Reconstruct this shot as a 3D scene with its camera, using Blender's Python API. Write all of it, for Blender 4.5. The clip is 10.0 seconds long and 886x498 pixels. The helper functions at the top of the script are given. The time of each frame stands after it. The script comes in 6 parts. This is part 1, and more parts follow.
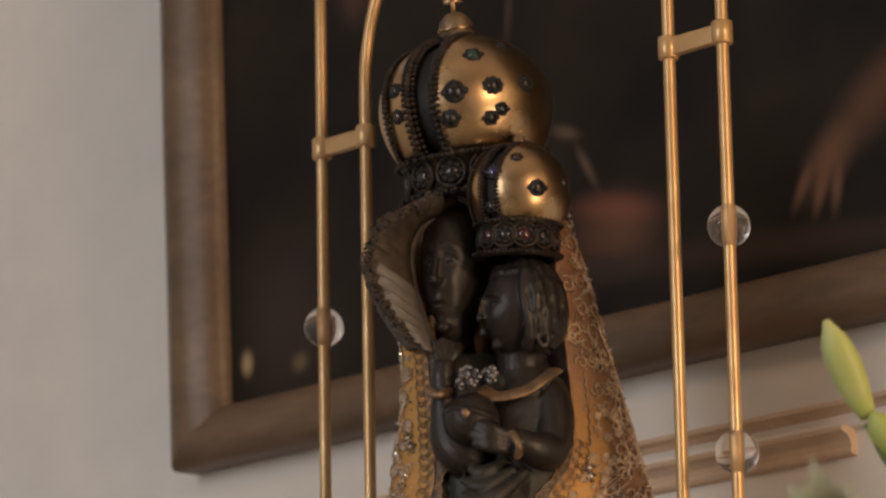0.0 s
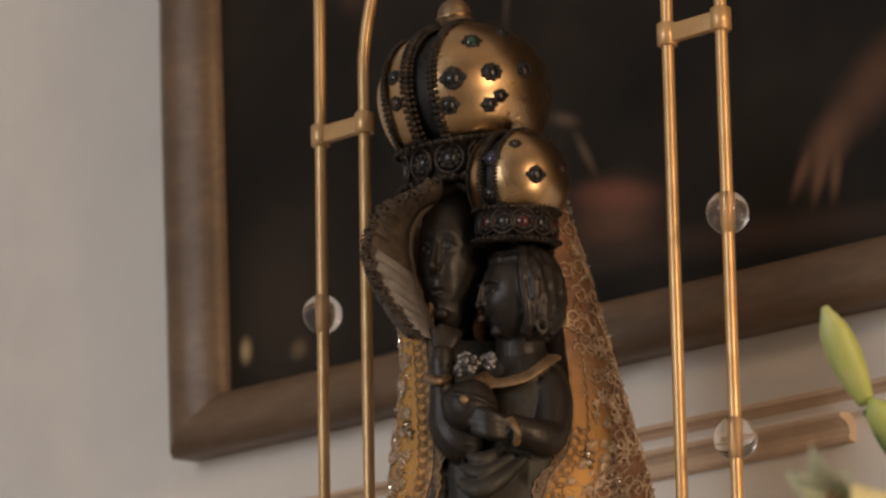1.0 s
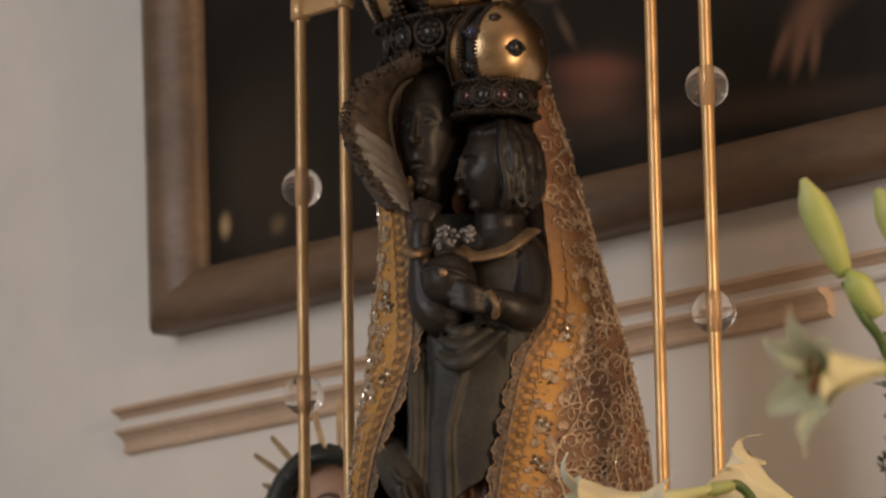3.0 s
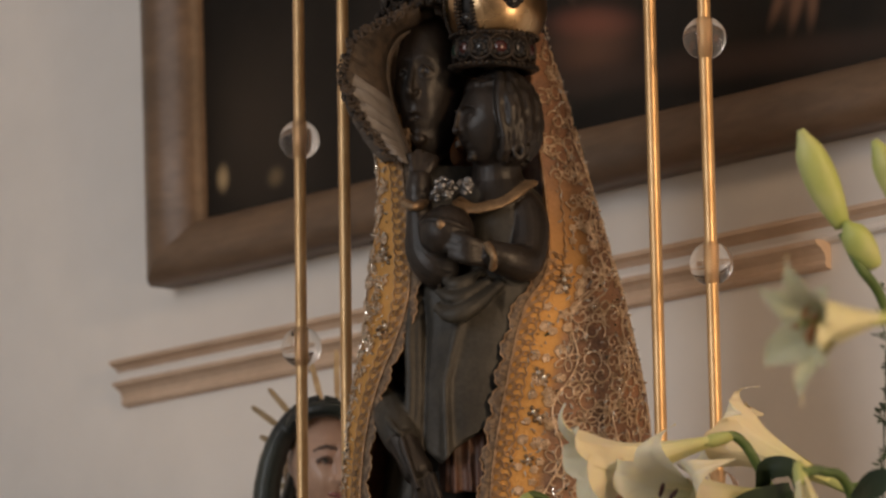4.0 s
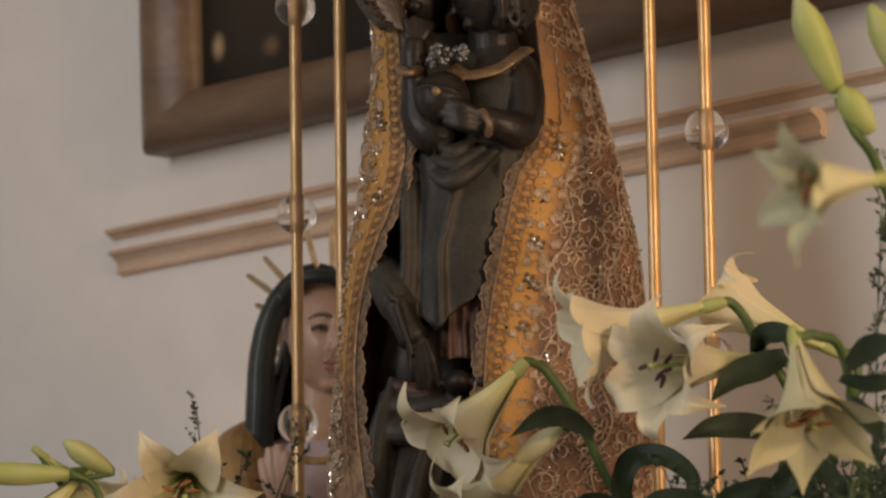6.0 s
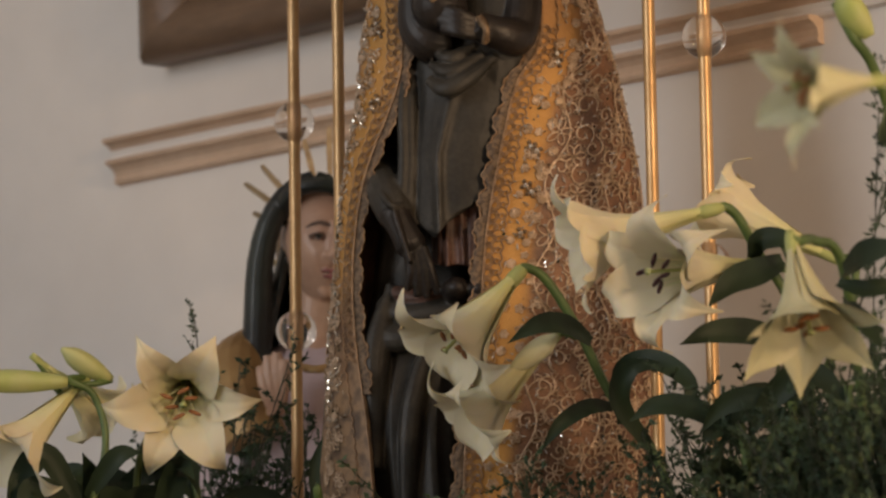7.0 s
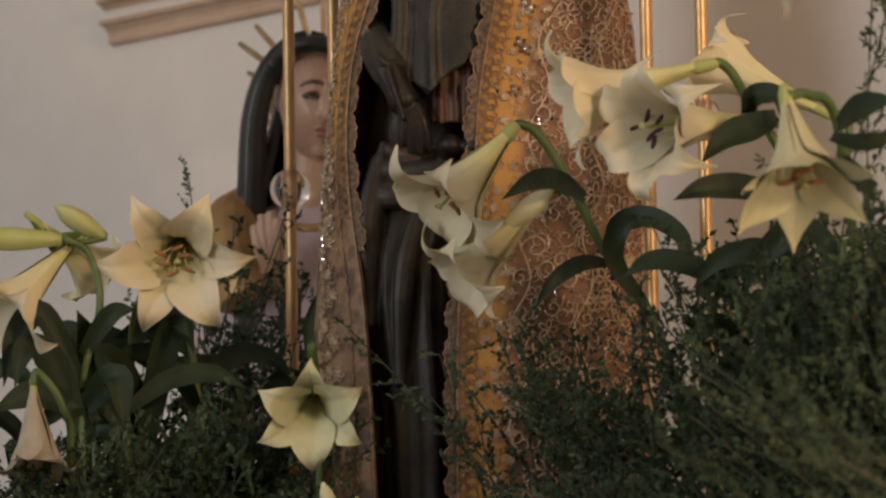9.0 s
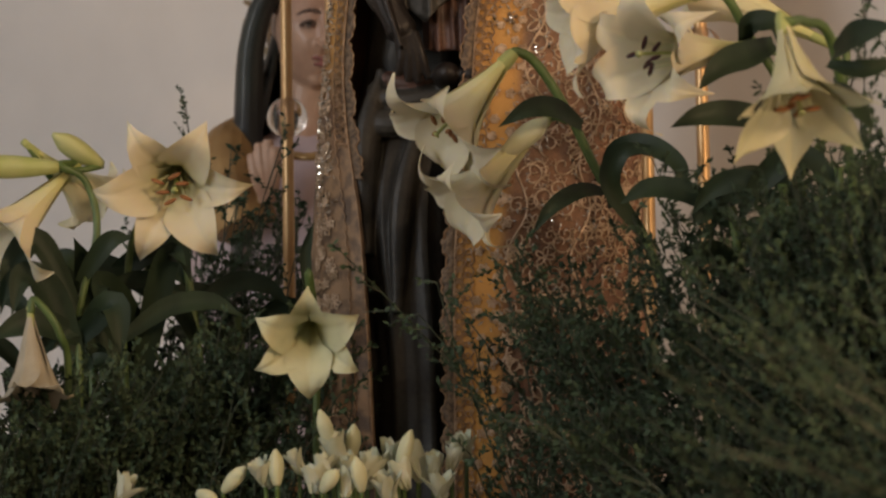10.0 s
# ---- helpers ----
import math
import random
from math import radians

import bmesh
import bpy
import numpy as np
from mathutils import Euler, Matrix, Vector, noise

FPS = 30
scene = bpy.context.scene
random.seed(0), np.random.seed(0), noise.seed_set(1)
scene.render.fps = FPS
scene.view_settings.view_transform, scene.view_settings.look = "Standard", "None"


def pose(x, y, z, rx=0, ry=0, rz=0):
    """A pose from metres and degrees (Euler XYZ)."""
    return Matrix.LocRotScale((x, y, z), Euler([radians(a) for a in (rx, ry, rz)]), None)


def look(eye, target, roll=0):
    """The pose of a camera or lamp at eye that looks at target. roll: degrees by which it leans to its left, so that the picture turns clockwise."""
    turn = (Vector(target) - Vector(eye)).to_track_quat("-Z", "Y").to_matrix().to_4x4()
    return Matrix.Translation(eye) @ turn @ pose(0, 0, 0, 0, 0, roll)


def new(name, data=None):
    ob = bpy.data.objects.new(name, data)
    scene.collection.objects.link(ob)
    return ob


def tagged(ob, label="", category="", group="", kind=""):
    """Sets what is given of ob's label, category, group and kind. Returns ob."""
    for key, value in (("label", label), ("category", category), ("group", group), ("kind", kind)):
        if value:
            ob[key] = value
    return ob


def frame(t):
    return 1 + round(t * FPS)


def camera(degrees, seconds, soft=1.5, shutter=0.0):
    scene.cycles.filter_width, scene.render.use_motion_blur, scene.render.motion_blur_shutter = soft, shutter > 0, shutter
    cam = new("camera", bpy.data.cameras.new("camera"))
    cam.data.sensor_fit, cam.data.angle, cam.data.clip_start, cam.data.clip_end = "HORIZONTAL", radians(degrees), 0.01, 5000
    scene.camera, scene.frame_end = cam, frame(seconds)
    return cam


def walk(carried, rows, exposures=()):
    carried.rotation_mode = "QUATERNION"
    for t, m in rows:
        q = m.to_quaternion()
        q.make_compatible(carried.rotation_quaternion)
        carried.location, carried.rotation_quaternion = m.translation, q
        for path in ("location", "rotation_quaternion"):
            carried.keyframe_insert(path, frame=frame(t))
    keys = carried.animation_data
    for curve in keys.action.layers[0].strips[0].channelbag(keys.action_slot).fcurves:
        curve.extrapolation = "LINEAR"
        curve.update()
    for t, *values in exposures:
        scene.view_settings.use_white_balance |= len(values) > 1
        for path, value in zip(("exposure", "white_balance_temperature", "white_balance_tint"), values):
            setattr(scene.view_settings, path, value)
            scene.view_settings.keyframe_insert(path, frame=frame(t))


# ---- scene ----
# The camera stands on a tripod four metres from the statue and tilts down.
cam = camera(11.94, 10.0, soft=2.45)
cam.data.dof.use_dof, cam.data.dof.focus_distance, cam.data.dof.aperture_fstop = True, 3.8, 9.0
walk(cam, [
    (0, pose(0, -3.95, 1.5652, 104.490, 0.996, 0.340)),
    (0.5, pose(0, -3.95, 1.5647, 104.421, 1.079, 0.333)),
    (1, pose(0, -3.95, 1.5640, 104.326, 0.995, 0.321)),
    (1.5, pose(0, -3.95, 1.5611, 103.947, 1.125, 0.299)),
    (2, pose(0, -3.95, 1.5576, 103.500, 0.919, 0.067)),
    (3.5, pose(0, -3.95, 1.5500, 102.500, 0.930, 0.000)),
    (4, pose(0, -3.95, 1.5476, 102.189, 0.899, -0.019)),
    (4.5, pose(0, -3.95, 1.5433, 101.630, 0.890, -0.037)),
    (5, pose(0, -3.95, 1.5400, 101.192, 0.858, -0.052)),
    (6.5, pose(0, -3.95, 1.5315, 100.076, 0.791, -0.115)),
    (7, pose(0, -3.95, 1.5265, 99.431, 0.909, -0.114)),
    (7.5, pose(0, -3.95, 1.5233, 99.013, 0.873, -0.132)),
    (8, pose(0, -3.95, 1.5199, 98.561, 1.058, -0.144)),
    (8.5, pose(0, -3.95, 1.5164, 98.113, 0.966, -0.210)),
    (9, pose(0, -3.95, 1.5132, 97.692, 0.984, -0.183)),
    (9.5, pose(0, -3.95, 1.5097, 97.234, 1.030, -0.174)),
    (10, pose(0, -3.95, 1.5065, 96.816, 0.973, -0.225)),
])

# ---- light ----
world = bpy.data.worlds.new("world")
scene.world = world
world.use_nodes = True
world.node_tree.nodes["Background"].inputs[0].default_value = (0.55, 0.6, 0.7, 1)
world.node_tree.nodes["Background"].inputs[1].default_value = 0.05
scene.view_settings.exposure = 0.0
ROOM = pose(0, 0, 0, 0, 0, -44)          # the church wall runs along x of this turned frame, y goes into it


def area_lamp(name, eye, target, size, watts, colour, size_y=None):
    d = bpy.data.lights.new(name, "AREA")
    d.shape, d.size, d.size_y = "RECTANGLE", size, size_y or size
    d.energy, d.color = watts, colour
    ob = new(name, d)
    ob.matrix_world = look(eye, target)
    return ob


# daylight of a tall nave window and the warm lamps of the chapel
area_lamp("window_daylight", ROOM @ Vector((-0.56, -7.16, 3.5)), (0, 0.3, 2.3), 2.1, 168, (0.95, 0.955, 0.97), 3.3)
area_lamp("chapel_lamp", (2.65, -4.4, 3.4), (0.1, 0, 2.2), 0.5, 90, (1.0, 0.66, 0.38))
area_lamp("candle_bank", (2.5, -3.2, 1.25), (0.2, 0, 2.3), 0.5, 34, (1.0, 0.70, 0.44))

# ---- materials ----


def material(name, colour, rough=0.5, metal=0.0, second=None, scale=20.0, detail=6.0, bump=0.0, bump_scale=None,
             stretch=(1, 1, 1), spec=0.5, contrast=(0.35, 0.65), sub=0.0, trans=0.0, rough_var=0.0, ramp=None, fine=0.0, zgrad=None):
    m = bpy.data.materials.new(name)
    m.use_nodes = True
    nt = m.node_tree
    b = nt.nodes["Principled BSDF"]
    b.inputs["Roughness"].default_value = rough
    b.inputs["Metallic"].default_value = metal
    b.inputs["Specular IOR Level"].default_value = spec
    b.inputs["Transmission Weight"].default_value = trans
    if sub:
        b.inputs["Subsurface Weight"].default_value = sub
        b.inputs["Subsurface Radius"].default_value = (0.01, 0.008, 0.004)
    tc = nt.nodes.new("ShaderNodeTexCoord")
    mp = nt.nodes.new("ShaderNodeMapping")
    mp.inputs["Scale"].default_value = stretch
    nt.links.new(tc.outputs["Object"], mp.inputs["Vector"])
    n1 = nt.nodes.new("ShaderNodeTexNoise")
    n1.inputs["Scale"].default_value, n1.inputs["Detail"].default_value = scale, detail
    nt.links.new(mp.outputs[0], n1.inputs["Vector"])
    cr = nt.nodes.new("ShaderNodeValToRGB")
    stops = ramp or [(contrast[0], colour), (contrast[1], second or tuple(c * 0.8 for c in colour))]
    cr.color_ramp.elements[0].position, cr.color_ramp.elements[0].color = stops[0][0], (*stops[0][1], 1)
    cr.color_ramp.elements[1].position, cr.color_ramp.elements[1].color = stops[-1][0], (*stops[-1][1], 1)
    for p, c in stops[1:-1]:
        cr.color_ramp.elements.new(p).color = (*c, 1)
    nt.links.new(n1.outputs["Fac"], cr.inputs["Fac"])
    out = cr.outputs["Color"]
    if fine:
        n3 = nt.nodes.new("ShaderNodeTexNoise")
        n3.inputs["Scale"].default_value, n3.inputs["Detail"].default_value = scale * 9, 4
        nt.links.new(mp.outputs[0], n3.inputs["Vector"])
        mr = nt.nodes.new("ShaderNodeMapRange")
        mr.inputs["From Min"].default_value, mr.inputs["From Max"].default_value = 0.3, 0.7
        mr.inputs["To Min"].default_value, mr.inputs["To Max"].default_value = 1 - fine, 1 + fine
        nt.links.new(n3.outputs["Fac"], mr.inputs["Value"])
        mx = nt.nodes.new("ShaderNodeVectorMath")
        mx.operation = "SCALE"
        nt.links.new(out, mx.inputs[0])
        nt.links.new(mr.outputs[0], mx.inputs["Scale"])
        out = mx.outputs[0]
    if zgrad:
        sx = nt.nodes.new("ShaderNodeSeparateXYZ")
        nt.links.new(tc.outputs["Object"], sx.inputs[0])
        mr = nt.nodes.new("ShaderNodeMapRange")
        mr.inputs["From Min"].default_value, mr.inputs["From Max"].default_value = zgrad[1], zgrad[0]
        nt.links.new(sx.outputs["Z"], mr.inputs["Value"])
        mix = nt.nodes.new("ShaderNodeMixRGB")
        nt.links.new(mr.outputs[0], mix.inputs[0])
        nt.links.new(out, mix.inputs[1])
        mix.inputs[2].default_value = (*zgrad[2], 1)
        out = mix.outputs[0]
    nt.links.new(out, b.inputs["Base Color"])
    if rough_var:
        mr = nt.nodes.new("ShaderNodeMapRange")
        mr.inputs["To Min"].default_value, mr.inputs["To Max"].default_value = max(rough - rough_var, 0.02), min(rough + rough_var, 1)
        nt.links.new(n1.outputs["Fac"], mr.inputs["Value"])
        nt.links.new(mr.outputs[0], b.inputs["Roughness"])
    if bump:
        n2 = nt.nodes.new("ShaderNodeTexNoise")
        n2.inputs["Scale"].default_value, n2.inputs["Detail"].default_value = bump_scale or scale * 4, 6
        nt.links.new(mp.outputs[0], n2.inputs["Vector"])
        bp = nt.nodes.new("ShaderNodeBump")
        bp.inputs["Strength"].default_value, bp.inputs["Distance"].default_value = min(bump, 1), 0.002
        nt.links.new(n2.outputs["Fac"], bp.inputs["Height"])
        nt.links.new(bp.outputs[0], b.inputs["Normal"])
    return m


PLASTER = material("plaster", (0.70, 0.67, 0.64), 0.85, second=(0.62, 0.60, 0.58), scale=2.2, bump=0.25, bump_scale=45, fine=0.02)
# beige deepened to hold the underside's shade and warm bounce
SHADED_STUCCO = material("stucco", (0.58, 0.44, 0.33), 0.8, second=(0.50, 0.37, 0.27), scale=14, bump=0.2, bump_scale=70, fine=0.04)
STONE = material("stone", (0.42, 0.39, 0.34), 0.7, second=(0.34, 0.31, 0.27), scale=6, bump=0.3, fine=0.06)
FRAME_WOOD = material("frame_wood", (0.150, 0.095, 0.058), 0.45, spec=0.4, second=(0.082, 0.054, 0.035), scale=11, stretch=(0.35, 1, 1), bump=0.3, bump_scale=120, rough_var=0.12, fine=0.15)
GILT_EDGE = material("frame_edge_wood", (0.36, 0.22, 0.12), 0.5, second=(0.25, 0.15, 0.08), scale=30, bump=0.3)
BRASS = material("brass", (0.60, 0.39, 0.19), 0.36, 0.45, second=(0.50, 0.31, 0.14), scale=26, rough_var=0.10, bump=0.06, bump_scale=160)
DARK_WOOD = material("blackened_wood", (0.021, 0.016, 0.0135), 0.42, spec=0.36, second=(0.012, 0.010, 0.009), scale=35, rough_var=0.12, bump=0.25, bump_scale=150, fine=0.2)
ROBE_GREEN = material("dark_robe_paint", (0.044, 0.040, 0.033), 0.5, spec=0.35, second=(0.022, 0.021, 0.018), scale=24, rough_var=0.12, bump=0.3, bump_scale=140, fine=0.2)
ROBE_BROWN = material("brown_robe_paint", (0.13, 0.062, 0.042), 0.5, spec=0.35, second=(0.05, 0.029, 0.022), scale=30, rough_var=0.1, bump=0.3, bump_scale=140, fine=0.2)
GOLD_PAINT = material("worn_gilding", (0.27, 0.18, 0.10), 0.45, 0.45, second=(0.12, 0.08, 0.05), scale=70, bump=0.3, fine=0.2)
GOLD = material("polished_gilding", (0.56, 0.39, 0.22), 0.30, 1.0, second=(0.38, 0.25, 0.14), scale=22, rough_var=0.12, bump=0.10, bump_scale=60)
DARK_GOLD = material("tarnished_gilding", (0.050, 0.036, 0.027), 0.52, 0.6, second=(0.012, 0.010, 0.009), scale=90, bump=0.5, bump_scale=250)
GEM_DARK = material("dark_gem", (0.010, 0.010, 0.012), 0.22, second=(0.016, 0.015, 0.014), spec=0.5)
GEM_BLUE = material("blue_gem", (0.01, 0.014, 0.07), 0.07, second=(0.008, 0.01, 0.05), spec=0.9)
GEM_GREEN = material("green_gem", (0.008, 0.045, 0.03), 0.07, second=(0.006, 0.03, 0.02), spec=0.9)
GEM_RED = material("red_gem", (0.045, 0.008, 0.008), 0.1, second=(0.03, 0.006, 0.006), spec=0.9)
BROCADE = material("brown_brocade", (0.25, 0.125, 0.065), 0.5, 0.1, second=(0.13, 0.07, 0.045), scale=40, bump=0.5, bump_scale=420, fine=0.2)
LINING = material("pale_lining", (0.17, 0.16, 0.16), 0.55, second=(0.10, 0.09, 0.085), scale=30, bump=0.2)
VEIL_DARK = material("hood_brocade", (0.062, 0.044, 0.031), 0.6, 0.1, second=(0.028, 0.021, 0.017), scale=80, bump=0.6, bump_scale=300, fine=0.25)
CORD = material("silver_gilt_thread", (0.62, 0.47, 0.34), 0.33, 0.4, second=(0.38, 0.27, 0.17), scale=120, bump=0.3, bump_scale=500)
BEAD = material("bugle_bead", (0.88, 0.84, 0.78), 0.08, 0.6, second=(0.55, 0.46, 0.36), scale=200)
SILVER = material("silver", (0.28, 0.28, 0.29), 0.38, 0.9, second=(0.2, 0.2, 0.21), scale=150)
SKIN_PAINT = material("painted_flesh", (0.54, 0.35, 0.245), 0.4, second=(0.44, 0.265, 0.185), scale=16, bump=0.08, fine=0.05)
VEIL_PAINT = material("dark_painted_veil", (0.026, 0.034, 0.028), 0.42, second=(0.008, 0.010, 0.010), scale=14, bump=0.2, rough_var=0.1)
PALE_PAINT = material("pale_painted_dress", (0.52, 0.42, 0.44), 0.5, second=(0.42, 0.33, 0.35), scale=30, bump=0.1)
OLIVE_PAINT = material("gilded_painted_robe", (0.42, 0.27, 0.11), 0.45, 0.3, second=(0.26, 0.15, 0.06), scale=18, bump=0.2)
PETAL = material("lily_petal", (0.74, 0.69, 0.52), 0.5, zgrad=(0.02, 0.095, (0.60, 0.60, 0.27)), second=(0.67, 0.61, 0.43), scale=18, sub=0.4, bump=0.12, bump_scale=90, stretch=(1, 1, 0.3), spec=0.3)
PETAL_GREEN = material("greenish_petal", (0.56, 0.57, 0.37), 0.5, zgrad=(0.015, 0.06, (0.38, 0.42, 0.16)), second=(0.70, 0.70, 0.46), scale=26, sub=0.2, bump=0.12, bump_scale=90, spec=0.3)
BUD_GREEN = material("lily_bud_green", (0.36, 0.42, 0.12), 0.5, second=(0.46, 0.48, 0.22), scale=26, sub=0.1, bump=0.1)
STEM_GREEN = material("lily_stem_green", (0.10, 0.16, 0.045), 0.45, second=(0.065, 0.11, 0.03), scale=40, bump=0.15)
LEAF_GREEN = material("lily_leaf_green", (0.025, 0.044, 0.021), 0.55, spec=0.3, second=(0.014, 0.027, 0.014), scale=30, bump=0.2, stretch=(1, 1, 0.2))
FERN_GREEN = material("spray_leaf_green", (0.062, 0.100, 0.052), 0.6, spec=0.3, second=(0.022, 0.042, 0.023), scale=13)
TWIG = material("twig_green", (0.040, 0.050, 0.024), 0.6, second=(0.026, 0.032, 0.016), scale=60)
ANTHER_RED = material("maroon_anther", (0.055, 0.012, 0.010), 0.7, second=(0.03, 0.008, 0.008), scale=200, bump=0.4)
ANTHER_ORANGE = material("orange_anther", (0.34, 0.15, 0.05), 0.7, second=(0.22, 0.08, 0.03), scale=200, bump=0.4)
# faded petals of the hanging lily, darkened further for the leaves' shade
FADED_SHADED_PETAL = material("faded_shaded_petal", (0.46, 0.42, 0.33), 0.6, second=(0.33, 0.30, 0.22), scale=30, sub=0.1, bump=0.2)
GREENISH_WHITE = material("greenish_white_petal", (0.57, 0.55, 0.38), 0.5, second=(0.47, 0.47, 0.28), scale=22, sub=0.3, bump=0.15, bump_scale=90, spec=0.3)
WHITE_PETAL = material("white_petal", (0.64, 0.65, 0.53), 0.5, second=(0.50, 0.54, 0.38), scale=40, sub=0.2, bump=0.1)

GLASS = bpy.data.materials.new("clear_glass")
GLASS.use_nodes = True
_b = GLASS.node_tree.nodes["Principled BSDF"]
_b.inputs["Transmission Weight"].default_value, _b.inputs["Roughness"].default_value, _b.inputs["IOR"].default_value = 0.95, 0.03, 1.22
_b.inputs["Base Color"].default_value = (0.95, 0.9, 0.85, 1)


def canvas_material():
    """Darkened old oil painting: brown ground with a few soft lighter shapes under glossy varnish."""
    m = bpy.data.materials.new("old_oil_canvas")
    m.use_nodes = True
    nt = m.node_tree
    b = nt.nodes["Principled BSDF"]
    b.inputs["Roughness"].default_value = 0.45
    b.inputs["Specular IOR Level"].default_value = 0.15
    tc = nt.nodes.new("ShaderNodeTexCoord")
    n1 = nt.nodes.new("ShaderNodeTexNoise")
    n1.inputs["Scale"].default_value, n1.inputs["Detail"].default_value = 5, 7
    nt.links.new(tc.outputs["Object"], n1.inputs["Vector"])
    cr = nt.nodes.new("ShaderNodeValToRGB")
    cr.color_ramp.elements[0].position, cr.color_ramp.elements[0].color = 0.35, (0.005, 0.004, 0.003, 1)
    cr.color_ramp.elements[1].position, cr.color_ramp.elements[1].color = 0.68, (0.021, 0.016, 0.012, 1)
    nt.links.new(n1.outputs["Fac"], cr.inputs["Fac"])
    out = cr.outputs["Color"]
    # soft shapes: centre, half sizes, turn, colour, strength
    for (c, half, turn, colour, power) in HAND_SHAPES + FIGURE_SHAPES:
        mp = nt.nodes.new("ShaderNodeMapping")
        mp.vector_type = "TEXTURE"
        mp.inputs["Location"].default_value = (c[0], 0, c[1])
        mp.inputs["Rotation"].default_value = (0, radians(turn), 0)
        mp.inputs["Scale"].default_value = (half[0], 10, half[1])
        nt.links.new(tc.outputs["Object"], mp.inputs["Vector"])
        ln = nt.nodes.new("ShaderNodeVectorMath")
        ln.operation = "LENGTH"
        nt.links.new(mp.outputs[0], ln.inputs[0])
        mr = nt.nodes.new("ShaderNodeMapRange")
        mr.interpolation_type = "SMOOTHSTEP"
        mr.inputs["From Min"].default_value, mr.inputs["From Max"].default_value = 1.25, 0.05
        mr.inputs["To Min"].default_value, mr.inputs["To Max"].default_value = 0, power
        nt.links.new(ln.outputs["Value"], mr.inputs["Value"])
        mix = nt.nodes.new("ShaderNodeMixRGB")
        nt.links.new(mr.outputs[0], mix.inputs[0])
        nt.links.new(out, mix.inputs[1])
        mix.inputs[2].default_value = (*colour, 1)
        out = mix.outputs[0]
    nt.links.new(out, b.inputs["Base Color"])
    n2 = nt.nodes.new("ShaderNodeTexNoise")
    n2.inputs["Scale"].default_value, n2.inputs["Detail"].default_value = 140, 5
    nt.links.new(tc.outputs["Object"], n2.inputs["Vector"])
    bp = nt.nodes.new("ShaderNodeBump")
    bp.inputs["Strength"].default_value, bp.inputs["Distance"].default_value = 0.25, 0.001
    nt.links.new(n2.outputs["Fac"], bp.inputs["Height"])
    nt.links.new(bp.outputs[0], b.inputs["Normal"])
    return m


# ---- mesh helpers ----
from mathutils.bvhtree import BVHTree


def mesh_object(name, bm, mats, smooth=True, parent=None, matrix=None):
    me = bpy.data.meshes.new(name)
    bmesh.ops.recalc_face_normals(bm, faces=bm.faces)
    bm.to_mesh(me)
    bm.free()
    for m in (mats if isinstance(mats, (list, tuple)) else [mats]):
        me.materials.append(m)
    if smooth:
        for p in me.polygons:
            p.use_smooth = True
    ob = new(name, me)
    if matrix is not None:
        ob.matrix_world = matrix
    if parent is not None:
        ob.parent = parent
    return ob


def part(name, bm, mats, parent, label="", smooth=True, matrix=None):
    ob = mesh_object(name, bm, mats, smooth, None)
    ob.parent = parent
    if matrix is not None:
        ob.matrix_basis = matrix
    if label:
        ob["label"] = label
    return ob


def fuse(ob, voxel, rounds):
    """Melts the carved volumes of a figure into one skin and softens it; each face keeps the paint of the nearest volume."""
    old = ob.data
    rm = ob.modifiers.new("carve", "REMESH")
    rm.mode, rm.voxel_size = "VOXEL", voxel
    sm = ob.modifiers.new("soften", "SMOOTH")
    sm.factor, sm.iterations = 0.5, rounds
    me = bpy.data.meshes.new_from_object(ob.evaluated_get(bpy.context.evaluated_depsgraph_get()))
    tree = BVHTree.FromPolygons([v.co for v in old.vertices], [tuple(p.vertices) for p in old.polygons])
    paint = [p.material_index for p in old.polygons]
    me.materials.clear()
    for m in old.materials:
        me.materials.append(m)
    me.polygons.foreach_set("material_index", [paint[tree.find_nearest(p.center)[2]] for p in me.polygons])
    me.polygons.foreach_set("use_smooth", [True] * len(me.polygons))
    ob.modifiers.clear()
    ob.data = me
    return ob


def thing(name, m, label, category, group="", kind=""):
    ob = new(name)
    ob.empty_display_size = 0.02
    ob.matrix_world = m
    return tagged(ob, label, category, group, kind)


def add_box(bm, lo, hi, mi=0, bevel=0.0, m=None):
    r = bmesh.ops.create_cube(bm, size=1)
    vs = r["verts"]
    for v in vs:
        v.co = Vector([lo[i] + (v.co[i] + 0.5) * (hi[i] - lo[i]) for i in range(3)])
        if m is not None:
            v.co = m @ v.co
    faces = {f for v in vs for f in v.link_faces}
    if bevel:
        es = {e for v in vs for e in v.link_edges}
        rb = bmesh.ops.bevel(bm, geom=list(es), offset=bevel, segments=2, affect="EDGES", profile=0.6)
        faces = set(rb["faces"]) | {f for f in faces if f.is_valid}
    for f in faces:
        if f.is_valid:
            f.material_index = mi


def add_loft(bm, rings, mi=0, caps=True):
    """Closed rings of equal length, bridged one to the next."""
    rows = [[bm.verts.new(p) for p in ring] for ring in rings]
    n = len(rows[0])
    for a, b in zip(rows, rows[1:]):
        for i in range(n):
            bm.faces.new((a[i], a[(i + 1) % n], b[(i + 1) % n], b[i])).material_index = mi
    if caps:
        bm.faces.new(rows[0]).material_index = mi
        bm.faces.new(rows[-1]).material_index = mi
    return rows


